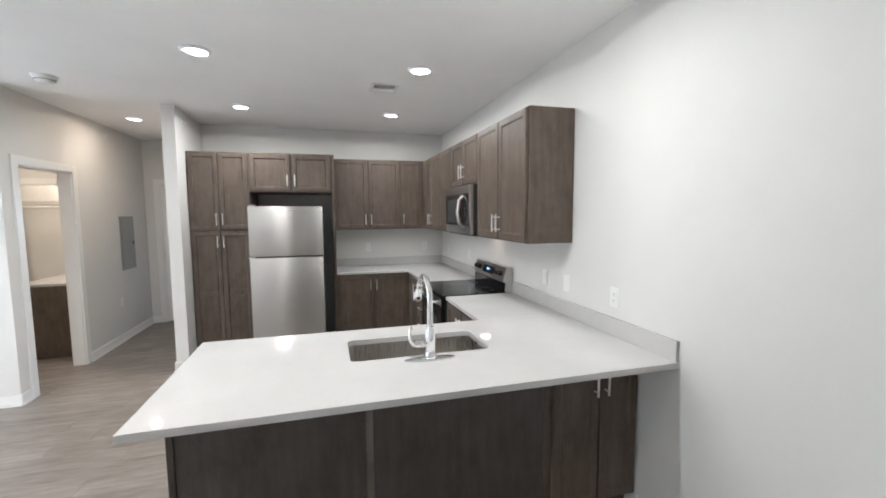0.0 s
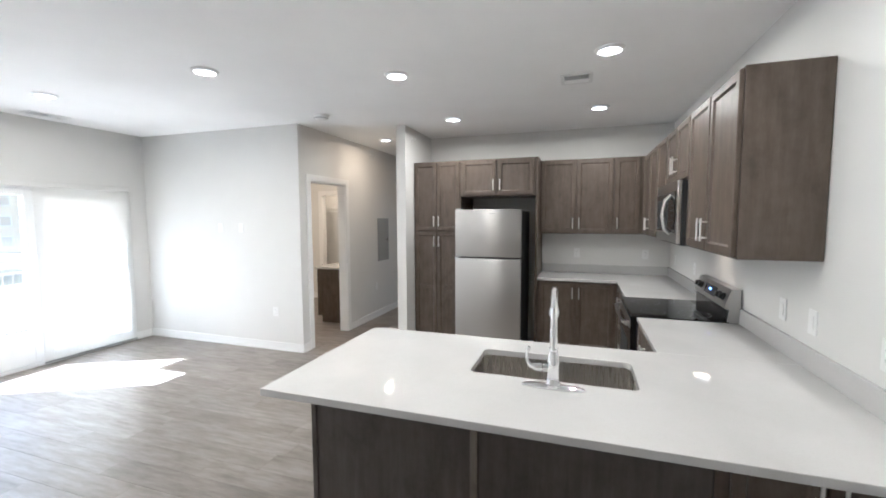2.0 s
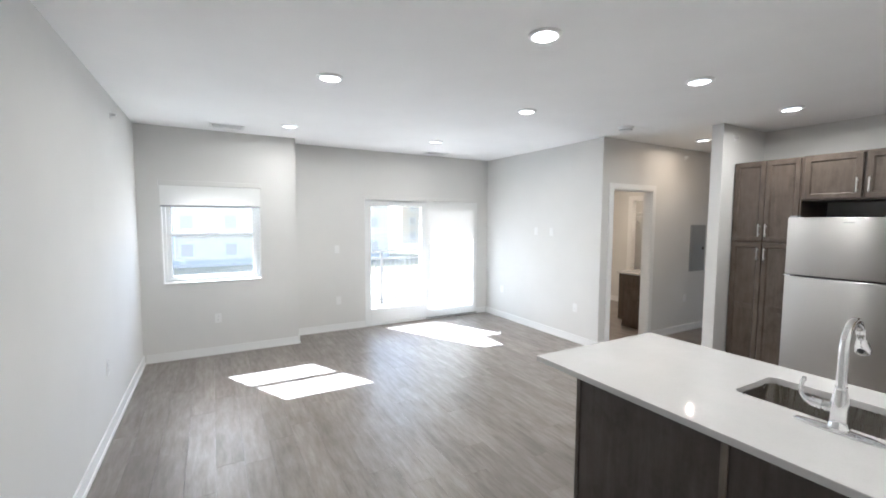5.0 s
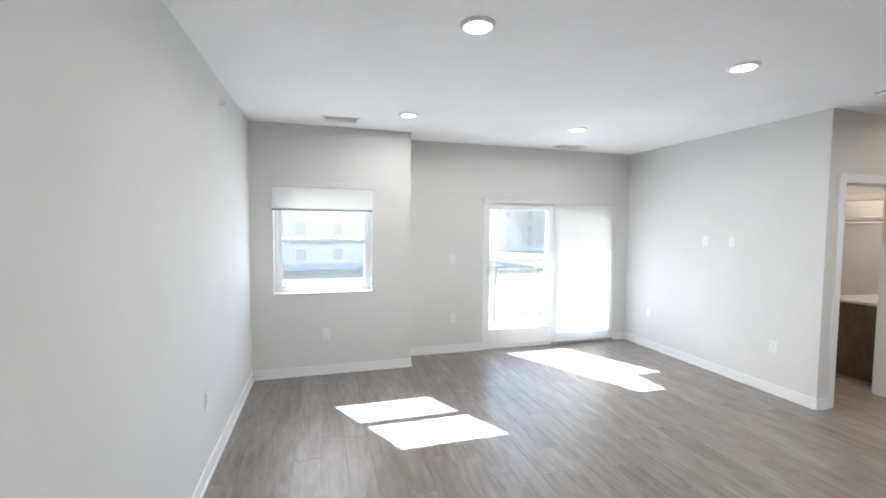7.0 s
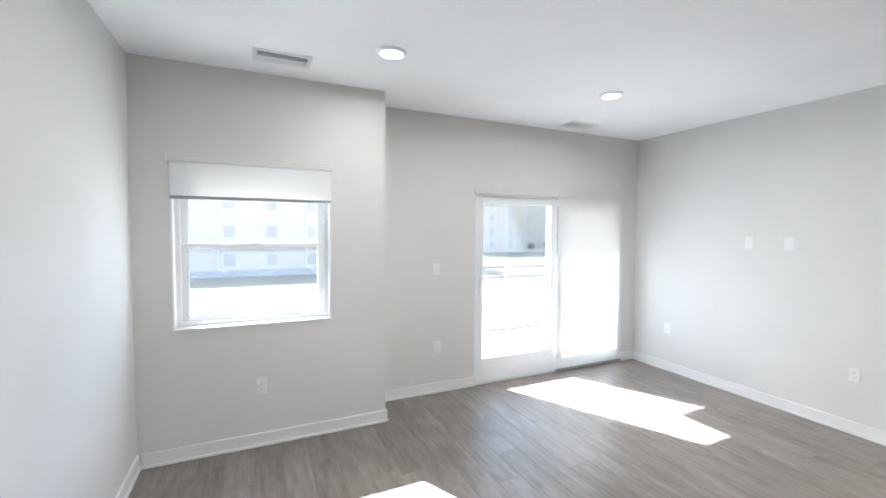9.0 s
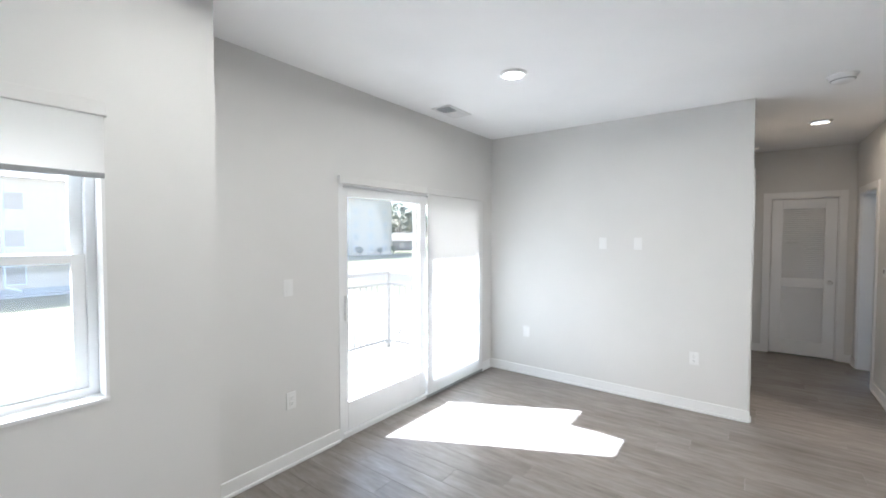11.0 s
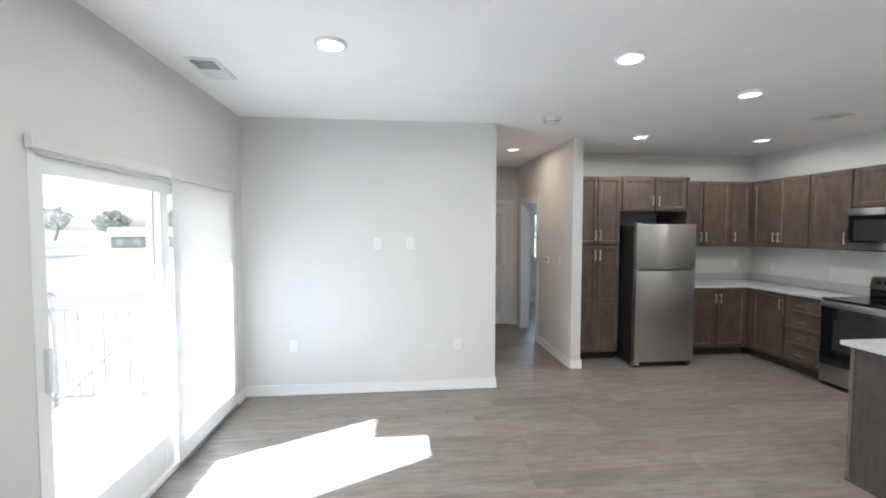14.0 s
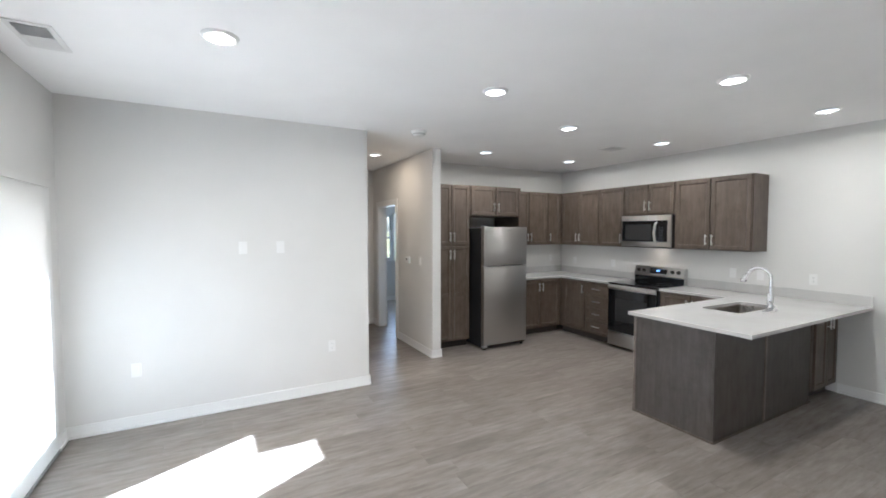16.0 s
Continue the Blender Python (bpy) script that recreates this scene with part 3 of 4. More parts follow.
# base cabinets
BT = CT - 0.032
BX = X_RANGE - 0.608
BYF = Y_BACK - 0.608
cabinet("base_cabinet", pose(0.50, BYF, 0), 0.888, BT, 0.605,
        [(0.03, 0.425, 0.125, BT - 0.015, "rt"), (0.441, 0.836, 0.125, BT - 0.015, "lt")], "grey-brown base cabinet with two doors under the quartz", toe=True)
cabinet("base_cabinet", on_range(5.47, BX), 0.548, BT, 0.605,
        [(0.10, 0.536, 0.125, BT - 0.015, "rt")], "grey-brown corner base cabinet with one door", toe=True)
dz = (BT - 0.015 - 0.125) / 4
cabinet("drawer_base_cabinet", on_range(4.92, BX), 0.457, BT, 0.605,
        [(0.012, 0.445, 0.125 + k * dz * 1.0 + 0.004, 0.125 + (k + 1) * dz - 0.004, "h") for k in range(4)], "grey-brown base cabinet with four drawers", toe=True)
cabinet("base_cabinet", on_range(R0 - 0.003, BX), 0.80, BT, 0.605,
        [(0.012, 0.392, 0.125, BT - 0.015, "rt"), (0.408, 0.788, 0.125, BT - 0.015, "lt")], "grey-brown base cabinet beside the range, two doors", toe=True)
# peninsula: cabinets face the kitchen, finished panels face the living room
PX0, PY0, PY1 = -0.237, 2.165, 2.86
sink_base = cabinet("sink_base_cabinet", pose(1.385, PY1, 0, 0, 0, 180), 0.98, 0.66, 0.61,
        [(0.05, 0.50, 0.125, BT - 0.015, "rt"), (0.516, 0.966, 0.125, BT - 0.015, "lt")], "grey-brown sink base cabinet in the peninsula", toe=True)
part("front_rail", boxed(0, 0, 0.661, 0.98, 0.04, BT), CABINET, sink_base)
part("side_panel", boxed(0, 0.041, 0.661, 0.018, 0.61, BT), CABINET, sink_base)
part("side_panel", boxed(0.962, 0.041, 0.661, 0.98, 0.61, BT), CABINET, sink_base)
cabinet("base_cabinet", pose(0.40, PY1, 0, 0, 0, 180), 0.62, BT, 0.61,
        [(0.012, 0.302, 0.125, BT - 0.015, "rt"), (0.318, 0.608, 0.125, BT - 0.015, "lt")], "grey-brown peninsula base cabinet with two doors", toe=True)
pen = thing("peninsula_panel", Matrix(), "grey-brown finished panels cladding the kitchen peninsula, shade in their colour", "panel", "kitchen cabinets")
part("end_panel", boxed(PX0, PY0 + 0.018, 0, PX0 + 0.026, PY1 + 0.01, BT, bevel=0.0015), PANEL_SHADED, pen)
part("back_panel", boxed(PX0, PY0, 0.0, 0.545, PY0 + 0.016, BT, bevel=0.001), PANEL_SHADED, pen)
part("back_panel", boxed(0.572, PY0, 0.0, 1.43, PY0 + 0.016, BT, bevel=0.001), PANEL_SHADED, pen)
part("batten", boxed(0.543, PY0 - 0.008, 0, 0.574, PY0 + 0.018, BT, bevel=0.002), EDGEWOOD, pen)
part("corner_batten", boxed(PX0 - 0.004, PY0 - 0.006, 0, PX0 + 0.022, PY0 - 0.001, BT, bevel=0.001), PANEL_SHADED, pen)
part("edge_strip", boxed(PX0 - 0.006, PY1 - 0.012, 0, PX0 - 0.001, PY1 + 0.012, BT), EDGEWOOD, pen)
part("shoe_moulding", boxed(PX0 - 0.014, PY0 - 0.014, 0, PX0 - 0.001, PY1 + 0.01, 0.016, bevel=0.004), CABINET, pen)
part("shoe_moulding", boxed(PX0, PY0 - 0.016, 0, 1.43, PY0 - 0.008, 0.016, bevel=0.003), CABINET, pen)
cabinet("base_cabinet", pose(1.432, PY0 - 0.004, 0), 0.56, BT, 0.085,
        [(0.045, 0.31, 0.105, BT - 0.02, "rt"), (0.318, 0.548, 0.105, BT - 0.02, "lt")], "shallow grey-brown cabinet under the overhanging bar top", z0=0.0, toe=True)


# ---- worktop with sink ----
CX0, CY0, CY1, CXI, CYI = -0.29, 1.89, 2.90, 1.36, 5.44
SX0, SX1, SY0, SY1 = 0.492, 1.212, 2.345, 2.69
ctop = thing("countertop", Matrix(), "white quartz countertop with short backsplash", "countertop")
T0 = CT - 0.03


def slab(nm, x0, y0, x1, y1):
    part(nm, boxed(x0, y0, T0, x1, y1, CT, bevel=0.003), QUARTZ, ctop)


def rounded_hole_slab():
    """The bar top as one sheet with a round-cornered cutout for the sink."""
    bm = bmesh.new()
    r, n = 0.035, 6
    hole = []
    for cx, cy, a0 in ((SX1 - r, SY1 - r, 0), (SX0 + r, SY1 - r, 90), (SX0 + r, SY0 + r, 180), (SX1 - r, SY0 + r, 270)):
        hole += [(cx + r * math.cos(radians(a0 + 90 * k / n)), cy + r * math.sin(radians(a0 + 90 * k / n))) for k in range(n + 1)]
    outer = [(X_RANGE - 0.001, CY1), (CX0, CY1), (CX0, CY0), (X_RANGE - 0.001, CY0)]
    q = len(hole) // 4
    layers = []
    for z in (CT, T0):
        vo = [bm.verts.new((*p, z)) for p in outer]
        vh = [bm.verts.new((*p, z)) for p in hole]
        for k in range(4):
            a, b = vo[k], vo[(k + 1) % 4]
            run = vh[k * q:(k + 1) * q]
            for u, v in zip(run, run[1:]):
                bm.faces.new((a, v, u))
            bm.faces.new((a, b, vh[((k + 1) * q) % len(vh)], run[-1]))
        layers.append((vo, vh))
    (to, th), (bo, bh) = layers
    for u, v in ((to, bo), (th, bh)):
        for k in range(len(u)):
            bm.faces.new((u[k], u[(k + 1) % len(u)], v[(k + 1) % len(u)], v[k]))
    bmesh.ops.recalc_face_normals(bm, faces=bm.faces[:])
    rim = [e for e in bm.edges if all(v.co.z > CT - 1e-5 for v in e.verts) and len(e.link_faces) == 2 and e.calc_face_angle() > 1.0]
    bmesh.ops.bevel(bm, geom=rim, offset=0.003, segments=2, affect="EDGES", profile=0.5)
    return bm


part("bar_top", rounded_hole_slab(), QUARTZ, ctop)
slab("range_side_top", CXI, CY1 + 0.0005, X_RANGE - 0.001, R0 - 0.002)
slab("corner_top", CXI, R1 + 0.002, X_RANGE - 0.001, Y_BACK - 0.001)
slab("back_top", 0.50, CYI, CXI - 0.0005, Y_BACK - 0.001)
for a in ((X_RANGE - 0.021, CY0 + 0.004, X_RANGE - 0.001, R0 - 0.002), (X_RANGE - 0.021, R1 + 0.002, X_RANGE - 0.001, Y_BACK - 0.022), (0.50, Y_BACK - 0.021, X_RANGE - 0.001, Y_BACK - 0.001)):
    part("backsplash", boxed(a[0], a[1], CT + 0.0005, a[2], a[3], CT + 0.102, bevel=0.002), QUARTZ, ctop)

sink = thing("kitchen_sink", pose(0, 0, 0), "stainless steel undermount sink basin set in the quartz", "sink")
bm = boxed(SX0 - 0.006, SY0 - 0.006, T0 - 0.215, SX1 + 0.006, SY1 + 0.006, T0 - 0.001)
top = max(bm.faces, key=lambda f: f.calc_center_median().z)
bmesh.ops.delete(bm, geom=[top], context="FACES_ONLY")
bmesh.ops.bevel(bm, geom=[e for e in bm.edges if not e.is_boundary], offset=0.03, segments=4, affect="EDGES", profile=0.5)
bmesh.ops.reverse_faces(bm, faces=bm.faces[:])
bmesh.ops.solidify(bm, geom=bm.faces[:], thickness=-0.0015)
part("basin", bm, SINKSTEEL, sink, smooth=True)
bm = lathe(bmesh.new(), [(0.045, 0.0), (0.045, 0.004), (0.036, 0.004), (0.03, 0.001), (0.0005, 0.001)], ((SX0 + SX1) / 2, (SY0 + SY1) / 2 + 0.03, T0 - 0.2125))
part("drain", bm, CHROME, sink, "round chrome drain")

FX, FYC = 0.870, 2.272
fau = thing("kitchen_faucet", pose(FX, FYC, CT), "polished chrome gooseneck pull-down kitchen faucet", "faucet")
bm = bmesh.new()
lathe(bm, [(1.0, 0.0), (1.0, 0.004), (0.95, 0.009), (0.7, 0.013), (0.05, 0.015)], seg=48)
for v in bm.verts:
    v.co.x *= 0.130
    v.co.y *= 0.030
part("base_plate", bm, CHROME, fau, smooth=True)
part("body", lathe(bmesh.new(), [(0.031, 0.010), (0.032, 0.018), (0.028, 0.024), (0.025, 0.05), (0.0255, 0.075), (0.0265, 0.095), (0.025, 0.115), (0.021, 0.14), (0.0178, 0.158), (0.0172, 0.165)]), CHROME, fau, smooth=True)
part("collar", lathe(bmesh.new(), [(0.0178, 0.158), (0.0188, 0.161), (0.0188, 0.166), (0.0178, 0.169)]), CHROME, fau, smooth=True)
SWING = pose(0, 0, 0, 0, 0, 3)
AR, AZ = 0.097, 0.298
arc = [(0, 0, 0.16), (0, 0, 0.20), (0, 0, 0.245), (0, 0, 0.28)] + [(0, AR - AR * math.cos(radians(a)), AZ + AR * math.sin(radians(a))) for a in range(0, 151, 10)]
part("spout", tube(bmesh.new(), arc, [0.0162, 0.0155, 0.015, 0.0145] + [0.0143 - 0.0001 * k for k in range(len(arc) - 4)], 20), CHROME, fau, smooth=True, at=SWING)
e1 = Vector(arc[-1])
dn = Vector((0, 0.5, -0.866))
head = [e1 + dn * k for k in (-0.006, 0.004, 0.012, 0.03, 0.042, 0.075, 0.098, 0.106)]
spray = part("spray_head", tube(bmesh.new(), head, [0.0135, 0.0165, 0.0165, 0.0135, 0.016, 0.0225, 0.0255, 0.0235], 20), CHROME, fau, smooth=True, at=SWING)
part("spray_face", tube(bmesh.new(), [e1 + dn * 0.105, e1 + dn * 0.109], 0.019, 16), BLACKPLASTIC, spray)
side = e1 + dn * 0.082 + Vector((0, -0.866, -0.5)) * 0.0205
part("spray_button", ball(bmesh.new(), side, 0.0115, 14, (1.0, 0.7, 1.1)), BLACKPLASTIC, spray, "black spray button", True)
LEVER = pose(0, 0, 0, 0, 0, 12) @ Matrix.Diagonal((0.88, 0.88, 1.0, 1.0))
bm = bmesh.new()
tube(bm, [(-0.02, 0, 0.083), (-0.048, 0, 0.085), (-0.052, 0, 0.085), (-0.056, 0, 0.085), (-0.088, 0, 0.088), (-0.096, 0, 0.089)], [0.019, 0.019, 0.0175, 0.019, 0.0165, 0.011], 18)
part("valve_housing", bm, CHROME, fau, smooth=True, at=LEVER)
bm = tube(bmesh.new(), [(-0.086, 0, 0.088), (-0.106, 0, 0.094), (-0.119, 0, 0.109), (-0.124, 0, 0.130), (-0.122, 0, 0.150), (-0.117, 0, 0.164)], [0.014, 0.011, 0.0085, 0.0075, 0.0075, 0.0085], 14)
ball(bm, (-0.115, 0, 0.167), 0.0095, 12)
part("lever_handle", bm, CHROME, fau, smooth=True, at=LEVER)


# ---- appliances ----
def refrigerator():
    w, h, y0 = 0.755, 1.725, 5.105
    root = thing("refrigerator", pose(-0.402, y0, 0), "stainless top-freezer refrigerator with dark grey sides", "refrigerator")
    part("case", boxed(0.004, 0.075, 0.03, w - 0.004, 0.80, h - 0.012, bevel=0.006), DARKMETAL, root, "charcoal painted case")
    part("freezer_door", boxed(0, 0.0, 1.185, w, 0.068, h, bevel=0.008), STEEL, root, smooth=True)
    part("fresh_food_door", boxed(0, 0.0, 0.065, w, 0.068, 1.172, bevel=0.008), STEEL, root, smooth=True)
    part("gasket", boxed(0.01, 0.066, 0.07, w - 0.01, 0.077, h - 0.01), BLACKPLASTIC, root)
    part("kick_grille", boxed(0.01, 0.04, 0.028, w - 0.01, 0.075, 0.062), BLACKPLASTIC, root)
    for x in (0.05, w - 0.05):
        part("front_foot", rod(bmesh.new(), (x, 0.05, 0), (x, 0.05, 0.032), 0.018), RUBBER, root)
        part("rear_foot", rod(bmesh.new(), (x, 0.74, 0), (x, 0.74, 0.032), 0.018), RUBBER, root)
    part("top_hinge", boxed(0.01, 0.01, h, 0.07, 0.10, h + 0.016, bevel=0.004), GREYPAINT, root)
    part("middle_hinge", boxed(-0.006, 0.0, 1.172, 0.05, 0.07, 1.184, bevel=0.002), NICKEL, root)
    part("bottom_hinge", boxed(-0.004, 0.005, 0.03, 0.07, 0.06, 0.06, bevel=0.004), NICKEL, root)
    part("badge", boxed(0.40, -0.002, h - 0.05, 0.47, 0.001, h - 0.042), GREYPAINT, root)


refrigerator()


def electric_range():
    w, d = R1 - R0 - 0.008, 0.66
    root = thing("electric_range", pose(X_RANGE - 0.004 - d, R1 - 0.004, 0, 0, 0, -90), "stainless electric range with black glass cooktop", "range")
    part("case", boxed(0, 0.03, 0.02, w, d, CT - 0.012, bevel=0.003), DARKMETAL, root)
    part("cooktop", boxed(-0.003, -0.005, CT - 0.012, w + 0.003, d - 0.07, CT + 0.006, bevel=0.004), BLACKGLASS, root, "black glass cooktop")
    for x, y, r in ((0.2, 0.16, 0.105), (0.56, 0.16, 0.085), (0.2, 0.43, 0.085), (0.56, 0.43, 0.105)):
        bm = bmesh.new()
        lathe(bm, [(r, CT + 0.0062), (r, CT + 0.0066), (r - 0.003, CT + 0.0066), (r - 0.003, CT + 0.0062)], (x, y, 0), 36, True)
        part("burner_ring", bm, GREYPAINT, root)
    door = part("oven_door", boxed(0.004, -0.012, 0.245, w - 0.004, 0.03, CT - 0.018, bevel=0.005), BLACKGLASS, root, "black glass oven door")
    part("door_trim", boxed(0.004, -0.016, CT - 0.085, w - 0.004, -0.010, CT - 0.02, bevel=0.003), STEEL, door)
    part("oven_window", boxed(0.13, -0.0145, 0.40, w - 0.13, -0.0115, 0.72), DARKVOID, door)
    bm = bmesh.new()
    pts = [(0.03, -0.03, CT - 0.055), (0.07, -0.052, CT - 0.055), (w / 2, -0.062, CT - 0.055), (w - 0.07, -0.052, CT - 0.055), (w - 0.03, -0.03, CT - 0.055)]
    tube(bm, pts, [0.013, 0.015, 0.015, 0.015, 0.013], 14)
    box(bm, 0.02, -0.045, CT - 0.072, 0.05, -0.012, CT - 0.038, bevel=0.005)
    box(bm, w - 0.05, -0.045, CT - 0.072, w - 0.02, -0.012, CT - 0.038, bevel=0.005)
    part("handle", bm, STEEL, door, "stainless oven handle", True)
    part("storage_drawer", boxed(0.004, -0.010, 0.045, w - 0.004, 0.03, 0.238, bevel=0.005), STEEL, root, "stainless storage drawer", True)
    bm = bmesh.new()
    prof = [(d - 0.085, CT + 0.0), (d - 0.075, CT + 0.085), (d - 0.105, CT + 0.10), (d - 0.065, CT + 0.225), (d - 0.01, CT + 0.225), (d - 0.01, CT + 0.0)]
    a = [bm.verts.new((0.0, y, z)) for y, z in prof]
    b = [bm.verts.new((w, y, z)) for y, z in prof]
    for k in range(len(prof)):
        bm.faces.new((a[k], a[(k + 1) % 6], b[(k + 1) % 6], b[k]))
    bm.faces.new(a[::-1]), bm.faces.new(b)
    bmesh.ops.recalc_face_normals(bm, faces=bm.faces[:])
    panel = part("control_panel", bm, STEEL, root, "stainless control panel")
    part("lower_splash", boxed(0.002, d - 0.088, CT + 0.006, w - 0.002, d - 0.074, CT + 0.085), BLACKGLASS, root)
    tilt = math.degrees(math.atan2(0.04, 0.125))
    for x in (0.075, 0.16, w - 0.16, w - 0.075):
        k = part("knob", rod(rod(bmesh.new(), (0, 0, 0), (0, -0.012, 0), 0.026, 0.025, 20), (0, -0.012, 0), (0, -0.032, 0), 0.021, 0.018, 20), BLACKPLASTIC, panel,
                 "black control knob", True, at=pose(x, d - 0.086, CT + 0.165, -tilt, 0, 0))
    part("display", boxed(-0.13, -0.003, -0.035, 0.13, 0.0, 0.035), BLACKGLASS, panel, "black glass display", at=pose(w / 2, d - 0.0855, CT + 0.163, -tilt, 0, 0))
    for k in range(3):
        part("clock_bar", boxed(-0.008, -0.001, -0.008, 0.006, 0.0, 0.008), DISPLAY, panel, "blue lit clock digit", at=pose(w / 2 - 0.018 + 0.018 * k, d - 0.0885, CT + 0.17, -tilt, 0, 0))
    for k in range(8):
        part("button", boxed(-0.006, -0.001, -0.003, 0.006, 0.0, 0.003), GREYPAINT, panel, at=pose(w / 2 + (k - 3.5) * 0.03, d - 0.092, CT + 0.145, -tilt, 0, 0))
    for x in (0.05, w - 0.05):
        for y in (0.08, d - 0.06):
            part("foot", rod(bmesh.new(), (x, y, 0), (x, y, 0.022), 0.016), RUBBER, root)


electric_range()


def microwave():
    w, d, z0, z1 = R1 - R0 - 0.008, 0.40, 1.447, 1.888
    root = thing("microwave", pose(X_RANGE - 0.004 - d, R1 - 0.004, 0, 0, 0, -90), "stainless over-the-range microwave with black window", "microwave")
    part("case", boxed(0, 0.022, z0, w, d, z1, bevel=0.003), DARKMETAL, root)
    door = part("door", boxed(0.0, -0.006, z0 + 0.006, w, 0.022, z1 - 0.002, bevel=0.005), STEEL, root, "stainless door frame", True)
    part("window", boxed(0.016, -0.009, z0 + 0.078, w - 0.048, -0.005, z1 - 0.075, bevel=0.001), BLACKGLASS, door, "black glass window")
    part("inner_screen", boxed(0.07, -0.0105, z0 + 0.10, w - 0.28, -0.0085, z1 - 0.125), DARKVOID, door)
    bm = bmesh.new()
    tube(bm, [(w - 0.20, -0.006, z0 + 0.065), (w - 0.202, -0.04, z0 + 0.10), (w - 0.205, -0.058, z0 + 0.2), (w - 0.202, -0.04, z0 + 0.31), (w - 0.20, -0.006, z0 + 0.345)], [0.014, 0.016, 0.016, 0.016, 0.014], 14)
    part("handle", bm, STEEL, door, "bowed stainless handle", True)
    for r in range(6):
        for c in range(2):
            part("button", boxed(w - 0.165 + 0.035 * c, -0.0105, z0 + 0.09 + 0.035 * r, w - 0.145 + 0.035 * c, -0.0085, z0 + 0.10 + 0.035 * r), DARKMETAL, door)
    part("vent_grille", boxed(0.02, 0.03, z0 - 0.008, w - 0.02, 0.14, z0 + 0.001), BLACKPLASTIC, root)
    part("lamp_lens", boxed(w / 2 - 0.05, 0.26, z0 - 0.008, w / 2 + 0.05, 0.32, z0 + 0.001), LENS, root, "lit frosted cooktop lamp")


microwave()
cook = bpy.data.lights.new("cooktop_lamp", "AREA")
cook.shape, cook.size, cook.size_y, cook.energy, cook.color = "RECTANGLE", 0.10, 0.05, 0.03, WARM_COLOUR
new("cooktop_lamp", cook).matrix_world = pose(X_RANGE - 0.12, (R0 + R1) / 2, 1.432)


# ---- ceiling fittings ----
def can_light():
    root = thing("recessed_light", Matrix(), "lit round white recessed ceiling light", "ceiling light", "recessed ceiling lights")
    part("trim_ring", lathe(bmesh.new(), [(0.066, -0.004), (0.070, -0.014), (0.078, -0.016), (0.092, -0.009), (0.097, -0.0005), (0.066, -0.0005)], seg=40, ring=True), PLASTIC, root, smooth=True)
    part("lens", lathe(bmesh.new(), [(0.0005, -0.0045), (0.067, -0.0045), (0.067, -0.001), (0.0005, -0.001)], seg=40), LENS, root, "glowing frosted lens")
    return root


HALL_LIGHT = (-1.677, 5.935)          # a dimmer fitting in the passage
LIGHTS = [(-0.408, 2.005), (-1.73, 1.12), (-3.58, 1.12), (-3.58, 3.005), (-1.73, 3.005), (-0.408, 3.555), (-0.408, 5.063), HALL_LIGHT, (1.128, 5.063), (1.128, 3.555), (1.128, 2.005)]
first = can_light()
for i, (x, y) in enumerate(LIGHTS):
    if i == 0:
        first.matrix_basis = pose(x, y, H)
    else:
        copy_thing(first, pose(x, y, H))
    ld = bpy.data.lights.new("can_lamp", "AREA")
    ld.shape, ld.size, ld.energy, ld.color, ld.spread = "DISK", 0.055, LAMP_WATTS * (0.55 if (x, y) == HALL_LIGHT else 1.0), WARM_COLOUR if (x, y) == HALL_LIGHT else LAMP_COLOUR, radians(180)
    new("can_lamp", ld).matrix_world = pose(x, y, H - 0.008)


def ceiling_vent(m, w, d, label):
    root = thing("ceiling_vent", m, label, "vent", "ceiling vents")
    part("backing", boxed(-w / 2 + 0.02, -d / 2 + 0.02, -0.002, w / 2 - 0.02, d / 2 - 0.02, -0.0005), GREYPAINT, root)
    for a in ((-w / 2, -d / 2, w / 2, -d / 2 + 0.028), (-w / 2, d / 2 - 0.028, w / 2, d / 2), (-w / 2, -d / 2 + 0.028, -w / 2 + 0.028, d / 2 - 0.028), (w / 2 - 0.028, -d / 2 + 0.028, w / 2, d / 2 - 0.028)):
        part("frame", boxed(a[0], a[1], -0.008, a[2], a[3], -0.0005, bevel=0.002), PLASTIC, root)
    slat = mesh_of("slat", boxed(-w / 2 + 0.028, -0.007, -0.0008, w / 2 - 0.028, 0.007, 0.0008), PLASTIC)
    n = int((d - 0.06) / 0.016)
    for k in range(n):
        o = new("slat", slat)
        o.parent = root
        o.matrix_basis = pose(0, -d / 2 + 0.035 + (k + 0.5) * (d - 0.07) / n, -0.007, 40 if k < n / 2 else -40, 0, 0)


ceiling_vent(pose(0.915, 4.09, H), 0.24, 0.24, "white louvered ceiling vent above the kitchen")
ceiling_vent(pose(-4.45, 3.47, H), 0.20, 0.36, "white louvered ceiling vent by the patio door")
ceiling_vent(pose(-3.97, 0.50, H, 0, 0, 90), 0.36, 0.20, "white louvered ceiling vent by the window")

sd = thing("smoke_detector", pose(-1.705, 4.435, H) @ Matrix.Diagonal((1.15, 1.15, 1.15, 1)), "round white smoke detector on the ceiling", "smoke detector")
part("base", lathe(bmesh.new(), [(0.0005, -0.012), (0.073, -0.012), (0.076, -0.0005), (0.0005, -0.0005)]), PLASTIC, sd, smooth=True)
part("cover", lathe(bmesh.new(), [(0.0005, -0.048), (0.035, -0.047), (0.052, -0.040), (0.062, -0.022), (0.068, -0.012), (0.0005, -0.012)]), PLASTIC, sd, smooth=True)
part("vent_band", lathe(bmesh.new(), [(0.0575, -0.034), (0.0612, -0.028), (0.0600, -0.028), (0.0565, -0.034)], ring=True), GREYPAINT, sd)


